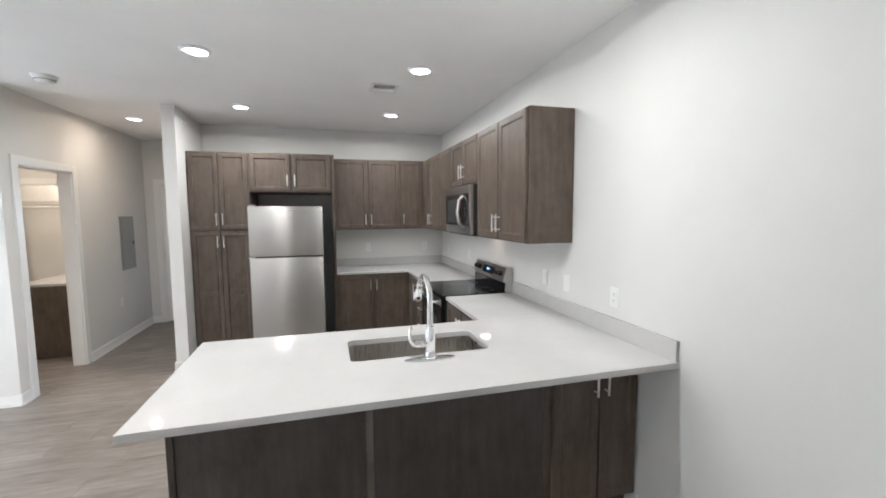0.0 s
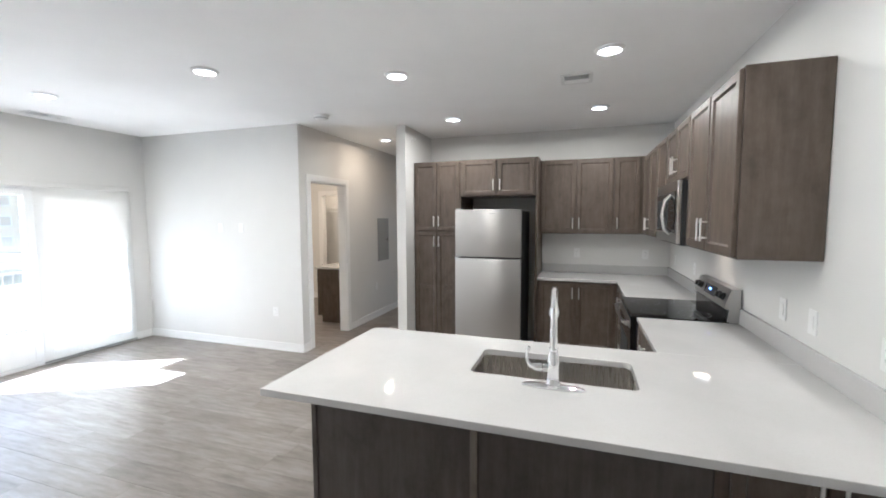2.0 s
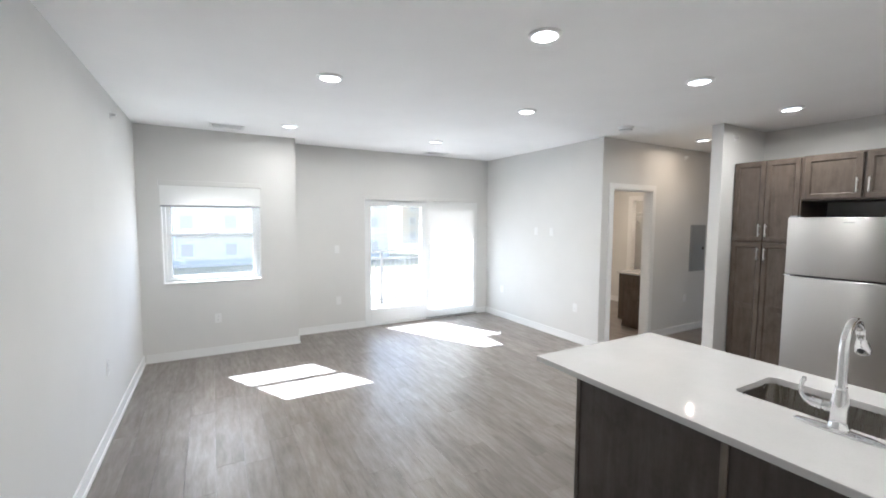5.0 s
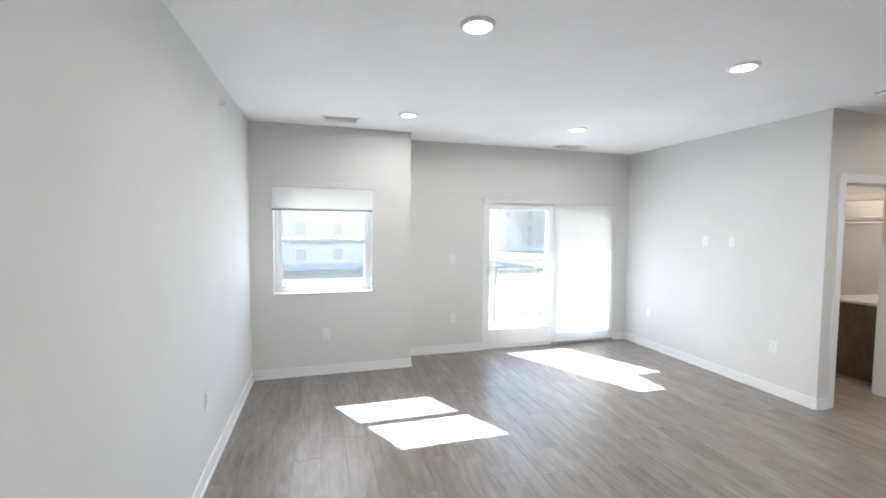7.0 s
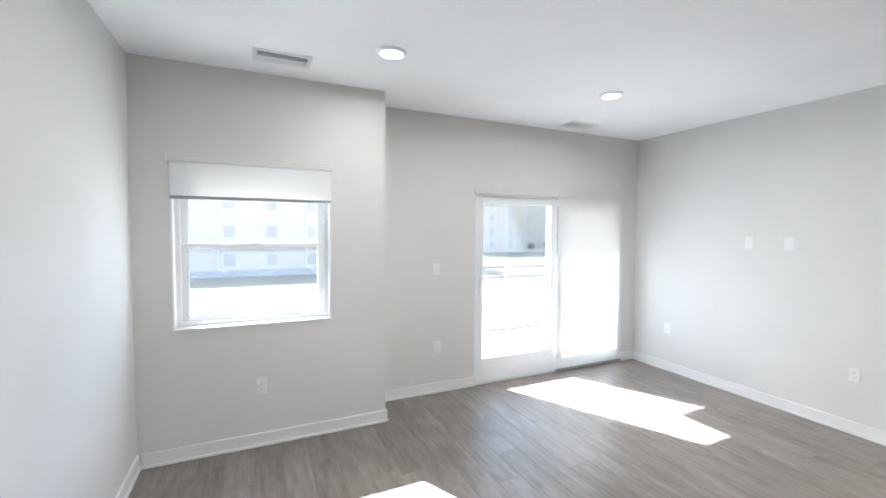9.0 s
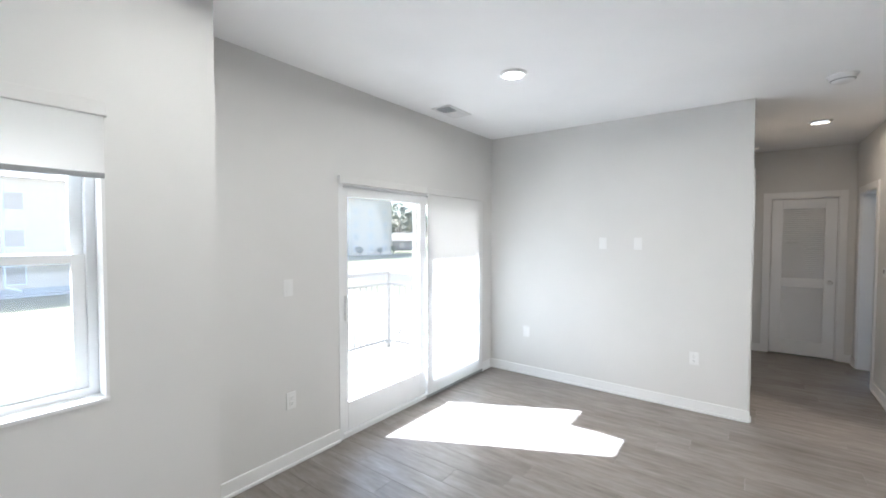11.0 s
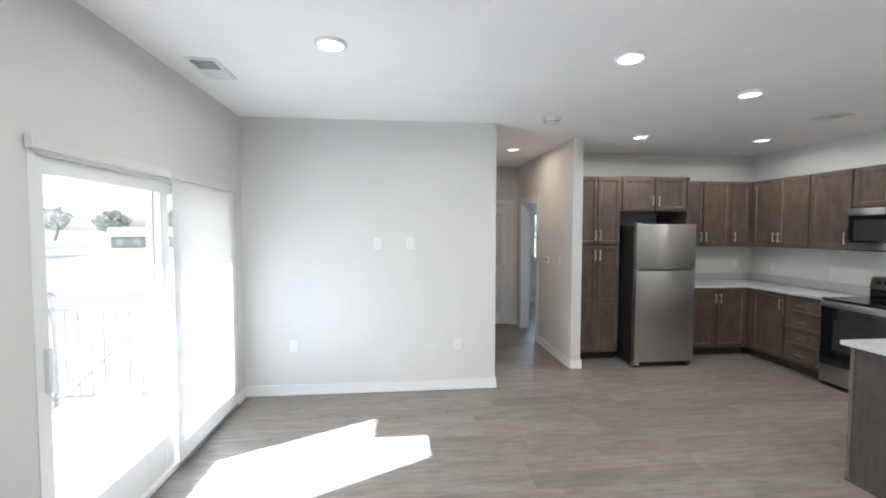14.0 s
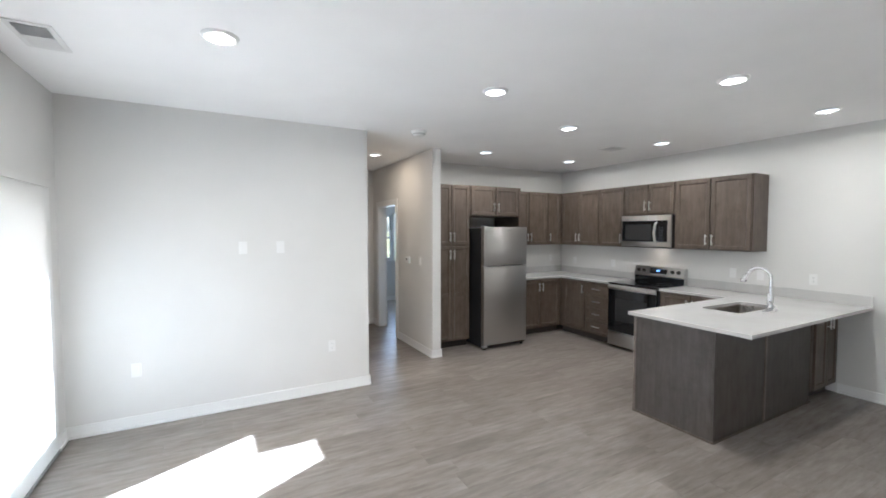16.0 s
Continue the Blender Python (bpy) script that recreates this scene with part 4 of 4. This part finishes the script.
def sprinkler(m):
    root = thing("sprinkler_head", m, "small white sidewall fire sprinkler", "sprinkler", "sprinkler heads")
    part("escutcheon", rod(bmesh.new(), (0, 0, 0), (0, -0.008, 0), 0.036, 0.03, 24), PLASTIC, root, smooth=True)
    part("nozzle", rod(bmesh.new(), (0, -0.008, 0), (0, -0.045, 0), 0.012, 0.009), PLASTIC, root, smooth=True)
    part("deflector", boxed(-0.016, -0.05, 0.012, 0.016, -0.02, 0.015), PLASTIC, root)


sprinkler(pose(-3.126, Y_SOUTH, 2.57, 0, 0, 180))
sprinkler(pose(HALL_W, 6.44, 2.61, 0, 0, 90))
sprinkler(pose(PART_R, 5.39, 2.60, 0, 0, 90))


# ---- plates on the walls ----
def plate(m, kind):
    names = {"outlet": "white duplex electrical outlet plate", "switch": "white rocker light switch plate", "blank": "white blank wall plate", "cable": "white cable socket wall plate"}
    root = thing({"outlet": "wall_outlet", "switch": "light_switch", "blank": "blank_plate", "cable": "cable_plate"}[kind], m, names[kind], "outlet" if kind == "outlet" else "wall plate", "wall plates")
    part("cover", boxed(-0.036, -0.006, -0.058, 0.036, 0, 0.058, bevel=0.0025), PLASTIC, root)
    if kind == "outlet":
        for s in (-1, 1):
            o = part("socket", boxed(-0.017, -0.0085, s * 0.0195 - 0.0145, 0.017, -0.0055, s * 0.0195 + 0.0145, bevel=0.002), PLASTIC, root)
            for x in (-0.0065, 0.0065):
                part("slot", boxed(x - 0.0012, -0.0092, s * 0.0195 - 0.002, x + 0.0012, -0.0084, s * 0.0195 + 0.008), GREYPAINT, o)
            part("ground_hole", rod(bmesh.new(), (0, -0.0084, s * 0.0195 - 0.008), (0, -0.0092, s * 0.0195 - 0.008), 0.0026, seg=8), GREYPAINT, o)
    elif kind == "switch":
        part("rocker", boxed(-0.0165, -0.010, -0.033, 0.0165, -0.0055, 0.033, bevel=0.002), PLASTIC, root)
    elif kind == "cable":
        part("jack", rod(bmesh.new(), (0, -0.006, 0), (0, -0.014, 0), 0.006, seg=10), NICKEL, root)
    else:
        part("insert", boxed(-0.0165, -0.008, -0.033, 0.0165, -0.0055, 0.033, bevel=0.002), PLASTIC, root)


for x, z, k in ((-3.413, 1.516, "blank"), (-3.084, 1.516, "cable"), (-2.598, 0.478, "outlet"), (-4.25, 0.49, "blank")):
    plate(pose(x, Y_TV, z), k)
for y, z, k in ((1.94, 1.234, "switch"), (1.955, 0.455, "outlet")):
    plate(pose(X_SLIDE, y, z, 0, 0, 90), k)
plate(pose(X_WIN, 0.35, 0.455, 0, 0, 90), "outlet")
plate(pose(-2.55, Y_SOUTH, 0.53, 0, 0, 180), "outlet")
for y, k in ((5.74, "outlet"), (4.92, "outlet"), (3.15, "switch"), (2.855, "switch"), (2.36, "outlet")):
    plate(pose(X_RANGE, y, 1.150, 0, 0, -90), k)
for x in (0.935, 1.73):
    plate(pose(x, Y_BACK, 1.178), "outlet")
plate(pose(HALL_W, 6.58, 0.515, 0, 0, 90), "outlet")
plate(pose(HALL_E, 5.556, 1.25, 0, 0, -90), "switch")

th = thing("thermostat", pose(HALL_E, 5.944, 1.245, 0, 0, -90), "small white wall thermostat with dark screen", "thermostat")
part("case", boxed(-0.055, -0.026, -0.045, 0.055, 0, 0.045, bevel=0.005), PLASTIC, th)
part("screen", boxed(-0.04, -0.0275, -0.005, 0.005, -0.0255, 0.03), BLACKGLASS, th)

ep = thing("electrical_panel", pose(HALL_W, 6.85, 0.915, 0, 0, 90), "grey metal electrical panel door set in the wall", "electrical panel")
part("cover", boxed(-0.20, -0.008, 0, 0.20, 0.0, 0.71, bevel=0.003), GREYPAINT, ep)
dr = part("door", boxed(-0.165, -0.014, 0.035, 0.165, -0.008, 0.675, bevel=0.002), GREYPAINT, ep)
part("latch", boxed(0.115, -0.022, 0.33, 0.15, -0.013, 0.37, bevel=0.003), BLACKPLASTIC, dr)


# ---- bathroom and wardrobe seen through the doorway ----
van = thing("bathroom_vanity", Matrix(), "dark brown bathroom vanity with white top", "vanity")
part("body", boxed(-2.945, 6.03, 0.10, HALL_W - 0.113, 7.35, 0.84, bevel=0.002), CABINET, van)
part("toe_kick", boxed(-2.87, 6.035, 0, HALL_W - 0.113, 7.345, 0.10), CABINET, van)
part("top", boxed(-2.975, 6.01, 0.84, HALL_W - 0.113, 7.36, 0.87, bevel=0.004), QUARTZ, van)
part("backsplash", boxed(HALL_W - 0.132, 6.012, 0.871, HALL_W - 0.113, 7.36, 0.97, bevel=0.002), QUARTZ, van)
for k in range(2):
    o = part("door", door_mesh(0.60, 0.68), CABINET, van, at=pose(-2.946, 7.31 - 0.64 * k, 0.125, 0, 0, -90))
    pull(o, 0.57 if k == 0 else 0.03, 0.58)
ws = thing("wire_shelf", Matrix(), "white wire wardrobe shelf with hanging rod", "shelf")
part("front_wire", rod(bmesh.new(), (-4.70, 8.22, 1.86), (-2.44, 8.22, 1.86), 0.006), TRIM, ws)
part("lip_wire", rod(bmesh.new(), (-4.70, 8.22, 1.83), (-2.44, 8.22, 1.83), 0.005), TRIM, ws)
part("back_wire", rod(bmesh.new(), (-4.70, 8.53, 1.86), (-2.44, 8.53, 1.86), 0.006), TRIM, ws)
part("hanging_rod", rod(bmesh.new(), (-4.70, 8.27, 1.77), (-2.44, 8.27, 1.77), 0.014), TRIM, ws)
cross = mesh_of("cross_wire", rod(bmesh.new(), (0, 8.22, 1.864), (0, 8.53, 1.864), 0.003, seg=6), TRIM)
for k in range(80):
    o = new("cross_wire", cross)
    o.parent = ws
    o.matrix_basis = pose(-4.68 + k * 0.028, 0, 0)
for x in (-4.4, -3.6, -2.8):
    part("bracket", rod(rod(bmesh.new(), (x, 8.24, 1.855), (x, 8.54, 1.60), 0.006, seg=8), (x, 8.27, 1.835), (x, 8.27, 1.77), 0.004, seg=8), TRIM, ws)
bath = can_light()
bath.matrix_basis = pose(-3.4, 6.3, H)
ld = bpy.data.lights.new("can_lamp", "AREA")
ld.shape, ld.size, ld.energy, ld.color = "DISK", 0.13, LAMP_WATTS * 2.6, WARM_COLOUR
new("can_lamp", ld).matrix_world = pose(-3.4, 6.3, H - 0.008)


wardrobe_light = can_light()
wardrobe_light.matrix_basis = pose(-3.6, 8.12, H)
ld = bpy.data.lights.new("can_lamp", "AREA")
ld.shape, ld.size, ld.energy, ld.color = "DISK", 0.13, LAMP_WATTS * 1.0, WARM_COLOUR
new("can_lamp", ld).matrix_world = pose(-3.6, 8.12, H - 0.008)


# ---- balcony ----
DX0, DX1, DY0, DY1 = -6.50, -4.88, 1.95, 4.72
bal = thing("balcony", Matrix(), "pale balcony deck with grey metal railing", "balcony", "", "structure")
part("frame_beam", boxed(DX0, DY0, -0.32, DX1 - 0.002, DY1, -0.075), RAILPAINT, bal)
board = mesh_of("deck_board", boxed(0, 0, -0.07, DX1 - DX0 - 0.004, 0.138, -0.045, bevel=0.003), DECK)
k = 0
while DY0 + 0.144 * (k + 1) <= DY1:
    o = new("deck_board", board)
    o.parent = bal
    o.matrix_basis = pose(DX0, DY0 + 0.144 * k, 0)
    k += 1
for x, y in ((DX0 + 0.04, DY1 - 0.04), (DX0 + 0.04, DY0 + 0.04), (DX0 + 0.04, 3.3)):
    part("post", boxed(x - 0.03, y - 0.03, -0.05, x + 0.03, y + 0.03, 1.03, bevel=0.004), RAILPAINT, bal)
for z in (0.06, 0.89):
    part("rail", boxed(DX0 + 0.022, DY0 + 0.07, z - 0.018, DX0 + 0.058, DY1 - 0.07, z + 0.018, bevel=0.003), RAILPAINT, bal)
    part("rail", boxed(DX0 + 0.07, DY1 - 0.058, z - 0.018, DX1 - 0.004, DY1 - 0.022, z + 0.018, bevel=0.003), RAILPAINT, bal)
    part("rail", boxed(DX0 + 0.07, DY0 + 0.022, z - 0.018, DX1 - 0.004, DY0 + 0.058, z + 0.018, bevel=0.003), RAILPAINT, bal)
part("top_rail", boxed(DX0 + 0.01, DY0 + 0.01, 1.03, DX0 + 0.07, DY1 - 0.01, 1.07, bevel=0.006), RAILPAINT, bal)
part("top_rail", boxed(DX0 + 0.07, DY1 - 0.07, 1.03, DX1 - 0.004, DY1 - 0.01, 1.07, bevel=0.006), RAILPAINT, bal)
part("top_rail", boxed(DX0 + 0.07, DY0 + 0.01, 1.03, DX1 - 0.004, DY0 + 0.07, 1.07, bevel=0.006), RAILPAINT, bal)
picket = mesh_of("picket", boxed(-0.008, -0.008, 0.075, 0.008, 0.008, 0.875), RAILPAINT)
for i in range(24):
    o = new("picket", picket)
    o.parent = bal
    o.matrix_basis = pose(DX0 + 0.04, DY0 + 0.14 + i * 0.108, 0)
for i in range(13):
    for y in (DY0 + 0.04, DY1 - 0.04):
        o = new("picket", picket)
        o.parent = bal
        o.matrix_basis = pose(DX0 + 0.16 + i * 0.113, y, 0)
part("cable_brace", rod(bmesh.new(), (DX0 + 0.06, DY1 - 0.10, -0.04), (-5.35, DY1 - 0.10, 1.03), 0.013, seg=8), RAILPAINT, bal)
part("upper_deck", boxed(-6.28, 2.24, 2.98, DX1 - 0.002, 6.5, 3.25), VINYL, bal)


# ---- outdoors ----
GZ = -3.2
bm = bmesh.new()
bmesh.ops.create_grid(bm, x_segments=40, y_segments=40, size=2500, matrix=Matrix.Translation((0, 0, GZ)))
solid("ground", bm, GRASS, "flat dry grass ground to the horizon", "ground", "structure")
solid("road", boxed(-62, 30, GZ - 0.1, 60, 37, GZ + 0.03), ASPHALT, "grey asphalt access road", "road", "structure")
solid("pavement", boxed(-32, -60, GZ - 0.1, -9.5, 24, GZ + 0.06), CONCRETE, "pale concrete parking area", "pavement", "structure")
solid("pavement", boxed(-47.9, -26, GZ - 0.1, -46.4, 22, GZ + 0.08), CONCRETE, "pale concrete path along the building", "pavement", "structure")


def house(m, w, d, h, roof_h, wall_mat, cols, rows, label):
    root = thing("house", m, label, "house", "houses outside")
    part("wall", boxed(0, 0, 0, w, d, h), wall_mat, root)
    bm = bmesh.new()
    o = 0.5
    pts = [(-o, -o, h), (w + o, -o, h), (w + o, d + o, h), (-o, d + o, h), (-o, d / 2, h + roof_h), (w + o, d / 2, h + roof_h)]
    v = [bm.verts.new(p) for p in pts]
    for f in ((0, 1, 5, 4), (2, 3, 4, 5), (1, 2, 5), (3, 0, 4), (3, 2, 1, 0)):
        bm.faces.new([v[i] for i in f])
    part("roof", bm, ROOFING, root)
    for c in range(cols):
        for r in range(rows):
            x, z = (c + 0.5) * w / cols, 0.9 + r * 2.9
            f = part("window", boxed(x - 0.65, -0.06, z - 0.05, x + 0.65, 0.02, z + 1.45), TRIM, root)
            part("pane", boxed(x - 0.55, -0.075, z + 0.05, x + 0.55, -0.058, z + 1.35), FARPANE, f)
    return root


# long building across the lawn, facing the window, and houses beyond
def downspout(parent, x, h):
    bm = tube(bmesh.new(), [(x, -0.12, h - 0.2), (x, -0.12, 0.9), (x + 0.05, -0.14, 0.7), (x + 0.9, -0.2, 0.35)], 0.09, 8)
    part("downspout", bm, TRIM, parent, "white rain downspout")


def siding_course(parent, w, lo, hi, step):
    bm = bmesh.new()
    z = lo
    while z < hi:
        box(bm, 0, -0.035, z, w, 0.0, z + 0.03)
        z += step
    part("siding_course", bm, SIDING, parent)


long_house = house(pose(-48, -24, GZ, 0, 0, 90), 44, 12, 9.2, 3.0, SIDING, 11, 3, "long pale beige building across the lawn")
for x in (4.0, 12.6, 20.9, 29.4, 37.8):
    downspout(long_house, x, 9.2)
part("plinth", boxed(0, -0.10, 0, 44, -0.036, 0.55), CONCRETE, long_house)
part("storey_band", boxed(0, -0.09, 3.05, 44, -0.036, 3.3), TRIM, long_house)
siding_course(long_house, 44, 0.6, 9.1, 0.32)
far_block = house(pose(-76, 34, GZ, 0, 0, 90), 43, 14, 15.0, 3.0, SIDING, 9, 4, "tall pale apartment building beyond the lawn")
siding_course(far_block, 43, 0.6, 14.9, 0.5)
for x, y, r, w in ((-105, 66, 55, 16), (-98, 92, 48, 14), (-80, 118, 35, 15), (-56, 132, 22, 15), (-30, 128, 10, 16)):
    house(pose(x, y, GZ, 0, 0, r), w, 9, 3.0, 2.6, SIDING2 if w < 16 else SIDING, 4, 1, "pale single-storey house with grey roof")


def tree(x, y, s, seed, label="leafy green tree beyond the houses", group="distant trees"):
    rnd = random.Random(seed)
    root = thing("shrub" if group == "shrubs" else "tree", pose(x, y, GZ), label, "shrub" if group == "shrubs" else "tree", group)
    bm = tube(bmesh.new(), [(0, 0, 0), (0.1 * s, 0, 0.25 * s), (0.05 * s, 0.05 * s, 0.55 * s)], [0.05 * s, 0.04 * s, 0.02 * s], 8)
    for k in range(5):
        a = rnd.uniform(0, 6.28)
        tube(bm, [(0.08 * s, 0, 0.28 * s), (0.3 * s * math.cos(a), 0.3 * s * math.sin(a), rnd.uniform(0.5, 0.75) * s)], [0.02 * s, 0.008 * s], 6)
    part("trunk", bm, BARK, root)
    bm = bmesh.new()
    for k in range(260):
        a, u, q = rnd.uniform(0, 6.28), rnd.uniform(-1, 1), rnd.uniform(0.35, 1) ** 0.5
        c = Vector((math.cos(a) * math.sqrt(1 - u * u) * 0.42 * s * q, math.sin(a) * math.sqrt(1 - u * u) * 0.42 * s * q, (0.65 + 0.34 * u * q) * s))
        r = rnd.uniform(0.035, 0.075) * s
        vs = [bm.verts.new(c + Vector((rnd.uniform(-r, r), rnd.uniform(-r, r), rnd.uniform(-r, r)))) for _ in range(5)]
        for i in range(3):
            bm.faces.new((vs[i], vs[i + 1], vs[i + 2]))
    part("crown", bm, LEAF, root)


rt = random.Random(4)
for k in range(34):
    a = radians(rt.uniform(92, 180))
    d = rt.uniform(150, 260)
    tree(d * math.cos(a), d * math.sin(a), rt.uniform(11, 18), k)
lp = thing("street_lamp", pose(-20.5, 69, GZ), "grey metal street lamp by the road", "street lamp")
part("pole", rod(bmesh.new(), (0, 0, 0), (0, 0, 12), 0.14, 0.09), RAILPAINT, lp)
part("arm", rod(bmesh.new(), (0, 0, 11.9), (-1.5, 0, 12.1), 0.06), RAILPAINT, lp)
part("lamp_head", boxed(-2.0, -0.15, 12.0, -1.3, 0.15, 12.2, bevel=0.03), RAILPAINT, lp)
dp = thing("dumpster", pose(-22.5, 71, GZ, 0, 0, 8), "blue metal dumpster beyond the lawn", "dumpster")
part("bin", boxed(-2.1, -1.2, 0.15, 2.1, 1.2, 2.2, bevel=0.05), BLUEPAINT, dp)
part("lid", boxed(-2.15, -1.25, 2.2, 2.15, 1.25, 2.32, bevel=0.03), DARKMETAL, dp)
for x in (-1.6, 1.6):
    part("skid", boxed(x - 0.2, -1.1, 0, x + 0.2, 1.1, 0.16), DARKMETAL, dp)
rb = random.Random(9)
for k in range(5):
    tree(-74.3, 55 + k * 5.2 + rb.uniform(-0.8, 0.8), rb.uniform(1.8, 2.6), 100 + k, "low green shrub beside the apartment building", "shrubs")


# ---- plank floors ----
fl = thing("floor", Matrix(), "grey-brown wood-look vinyl plank floor", "floor", "", "structure")
PW, PL = 0.178, 1.22
shapes = {}


def plank_mesh(w, d):
    key = (round(w, 3), round(d, 3))
    if key not in shapes:
        bm = boxed(0.0004, 0.0004, -0.006, w - 0.0004, d - 0.0004, 0.0)
        top = max(bm.faces, key=lambda f: f.calc_center_median().z)
        bmesh.ops.inset_region(bm, faces=[top], thickness=0.0012, depth=0.0)
        for v in bm.verts:
            if v.co.z > -1e-6 and not any(v is q for q in top.verts):
                v.co.z = -0.0009
        shapes[key] = mesh_of("plank", bm, PLANK)
    return shapes[key]


def lay(x0, y0, x1, y1, seed, parent):
    rnd = random.Random(seed)
    y = y0
    while y < y1 - 0.01:
        d = min(PW, y1 - y)
        x = x0 - rnd.uniform(0, PL)
        while x < x1 - 0.005:
            a, b = max(x, x0), min(x + PL, x1)
            if b - a > 0.03:
                o = new("plank", plank_mesh(b - a, d))
                o.parent = parent
                o.matrix_basis = pose(a, y, 0)
            x += PL
        y += d


lay(X_SLIDE, Y_SOUTH, X_RANGE, Y_TV, 1, fl)
lay(HALL_W, Y_TV, X_RANGE, 5.44, 2, fl)
lay(HALL_W, 5.44, HALL_E, HALL_N, 3, fl)


def far_floor(x0, y0, x1, y1):
    bm = bmesh.new()
    n = int((y1 - y0) / PW) + 1
    for k in range(n):
        a, b = y0 + k * PW, min(y0 + (k + 1) * PW, y1)
        if b - a > 0.01:
            box(bm, x0, a + 0.0006, -0.006, x1, b - 0.0006, 0.0)
    ob = part("far_planks", bm, PLANK, fl)
    ob["kind"] = "stuff"


far_floor(-4.72, Y_TV + 0.11, HALL_W, HALL_N)
far_floor(-4.72, HALL_N, HALL_W - 0.11, 8.55)
far_floor(HALL_E, 5.44, X_RANGE, 9.7)
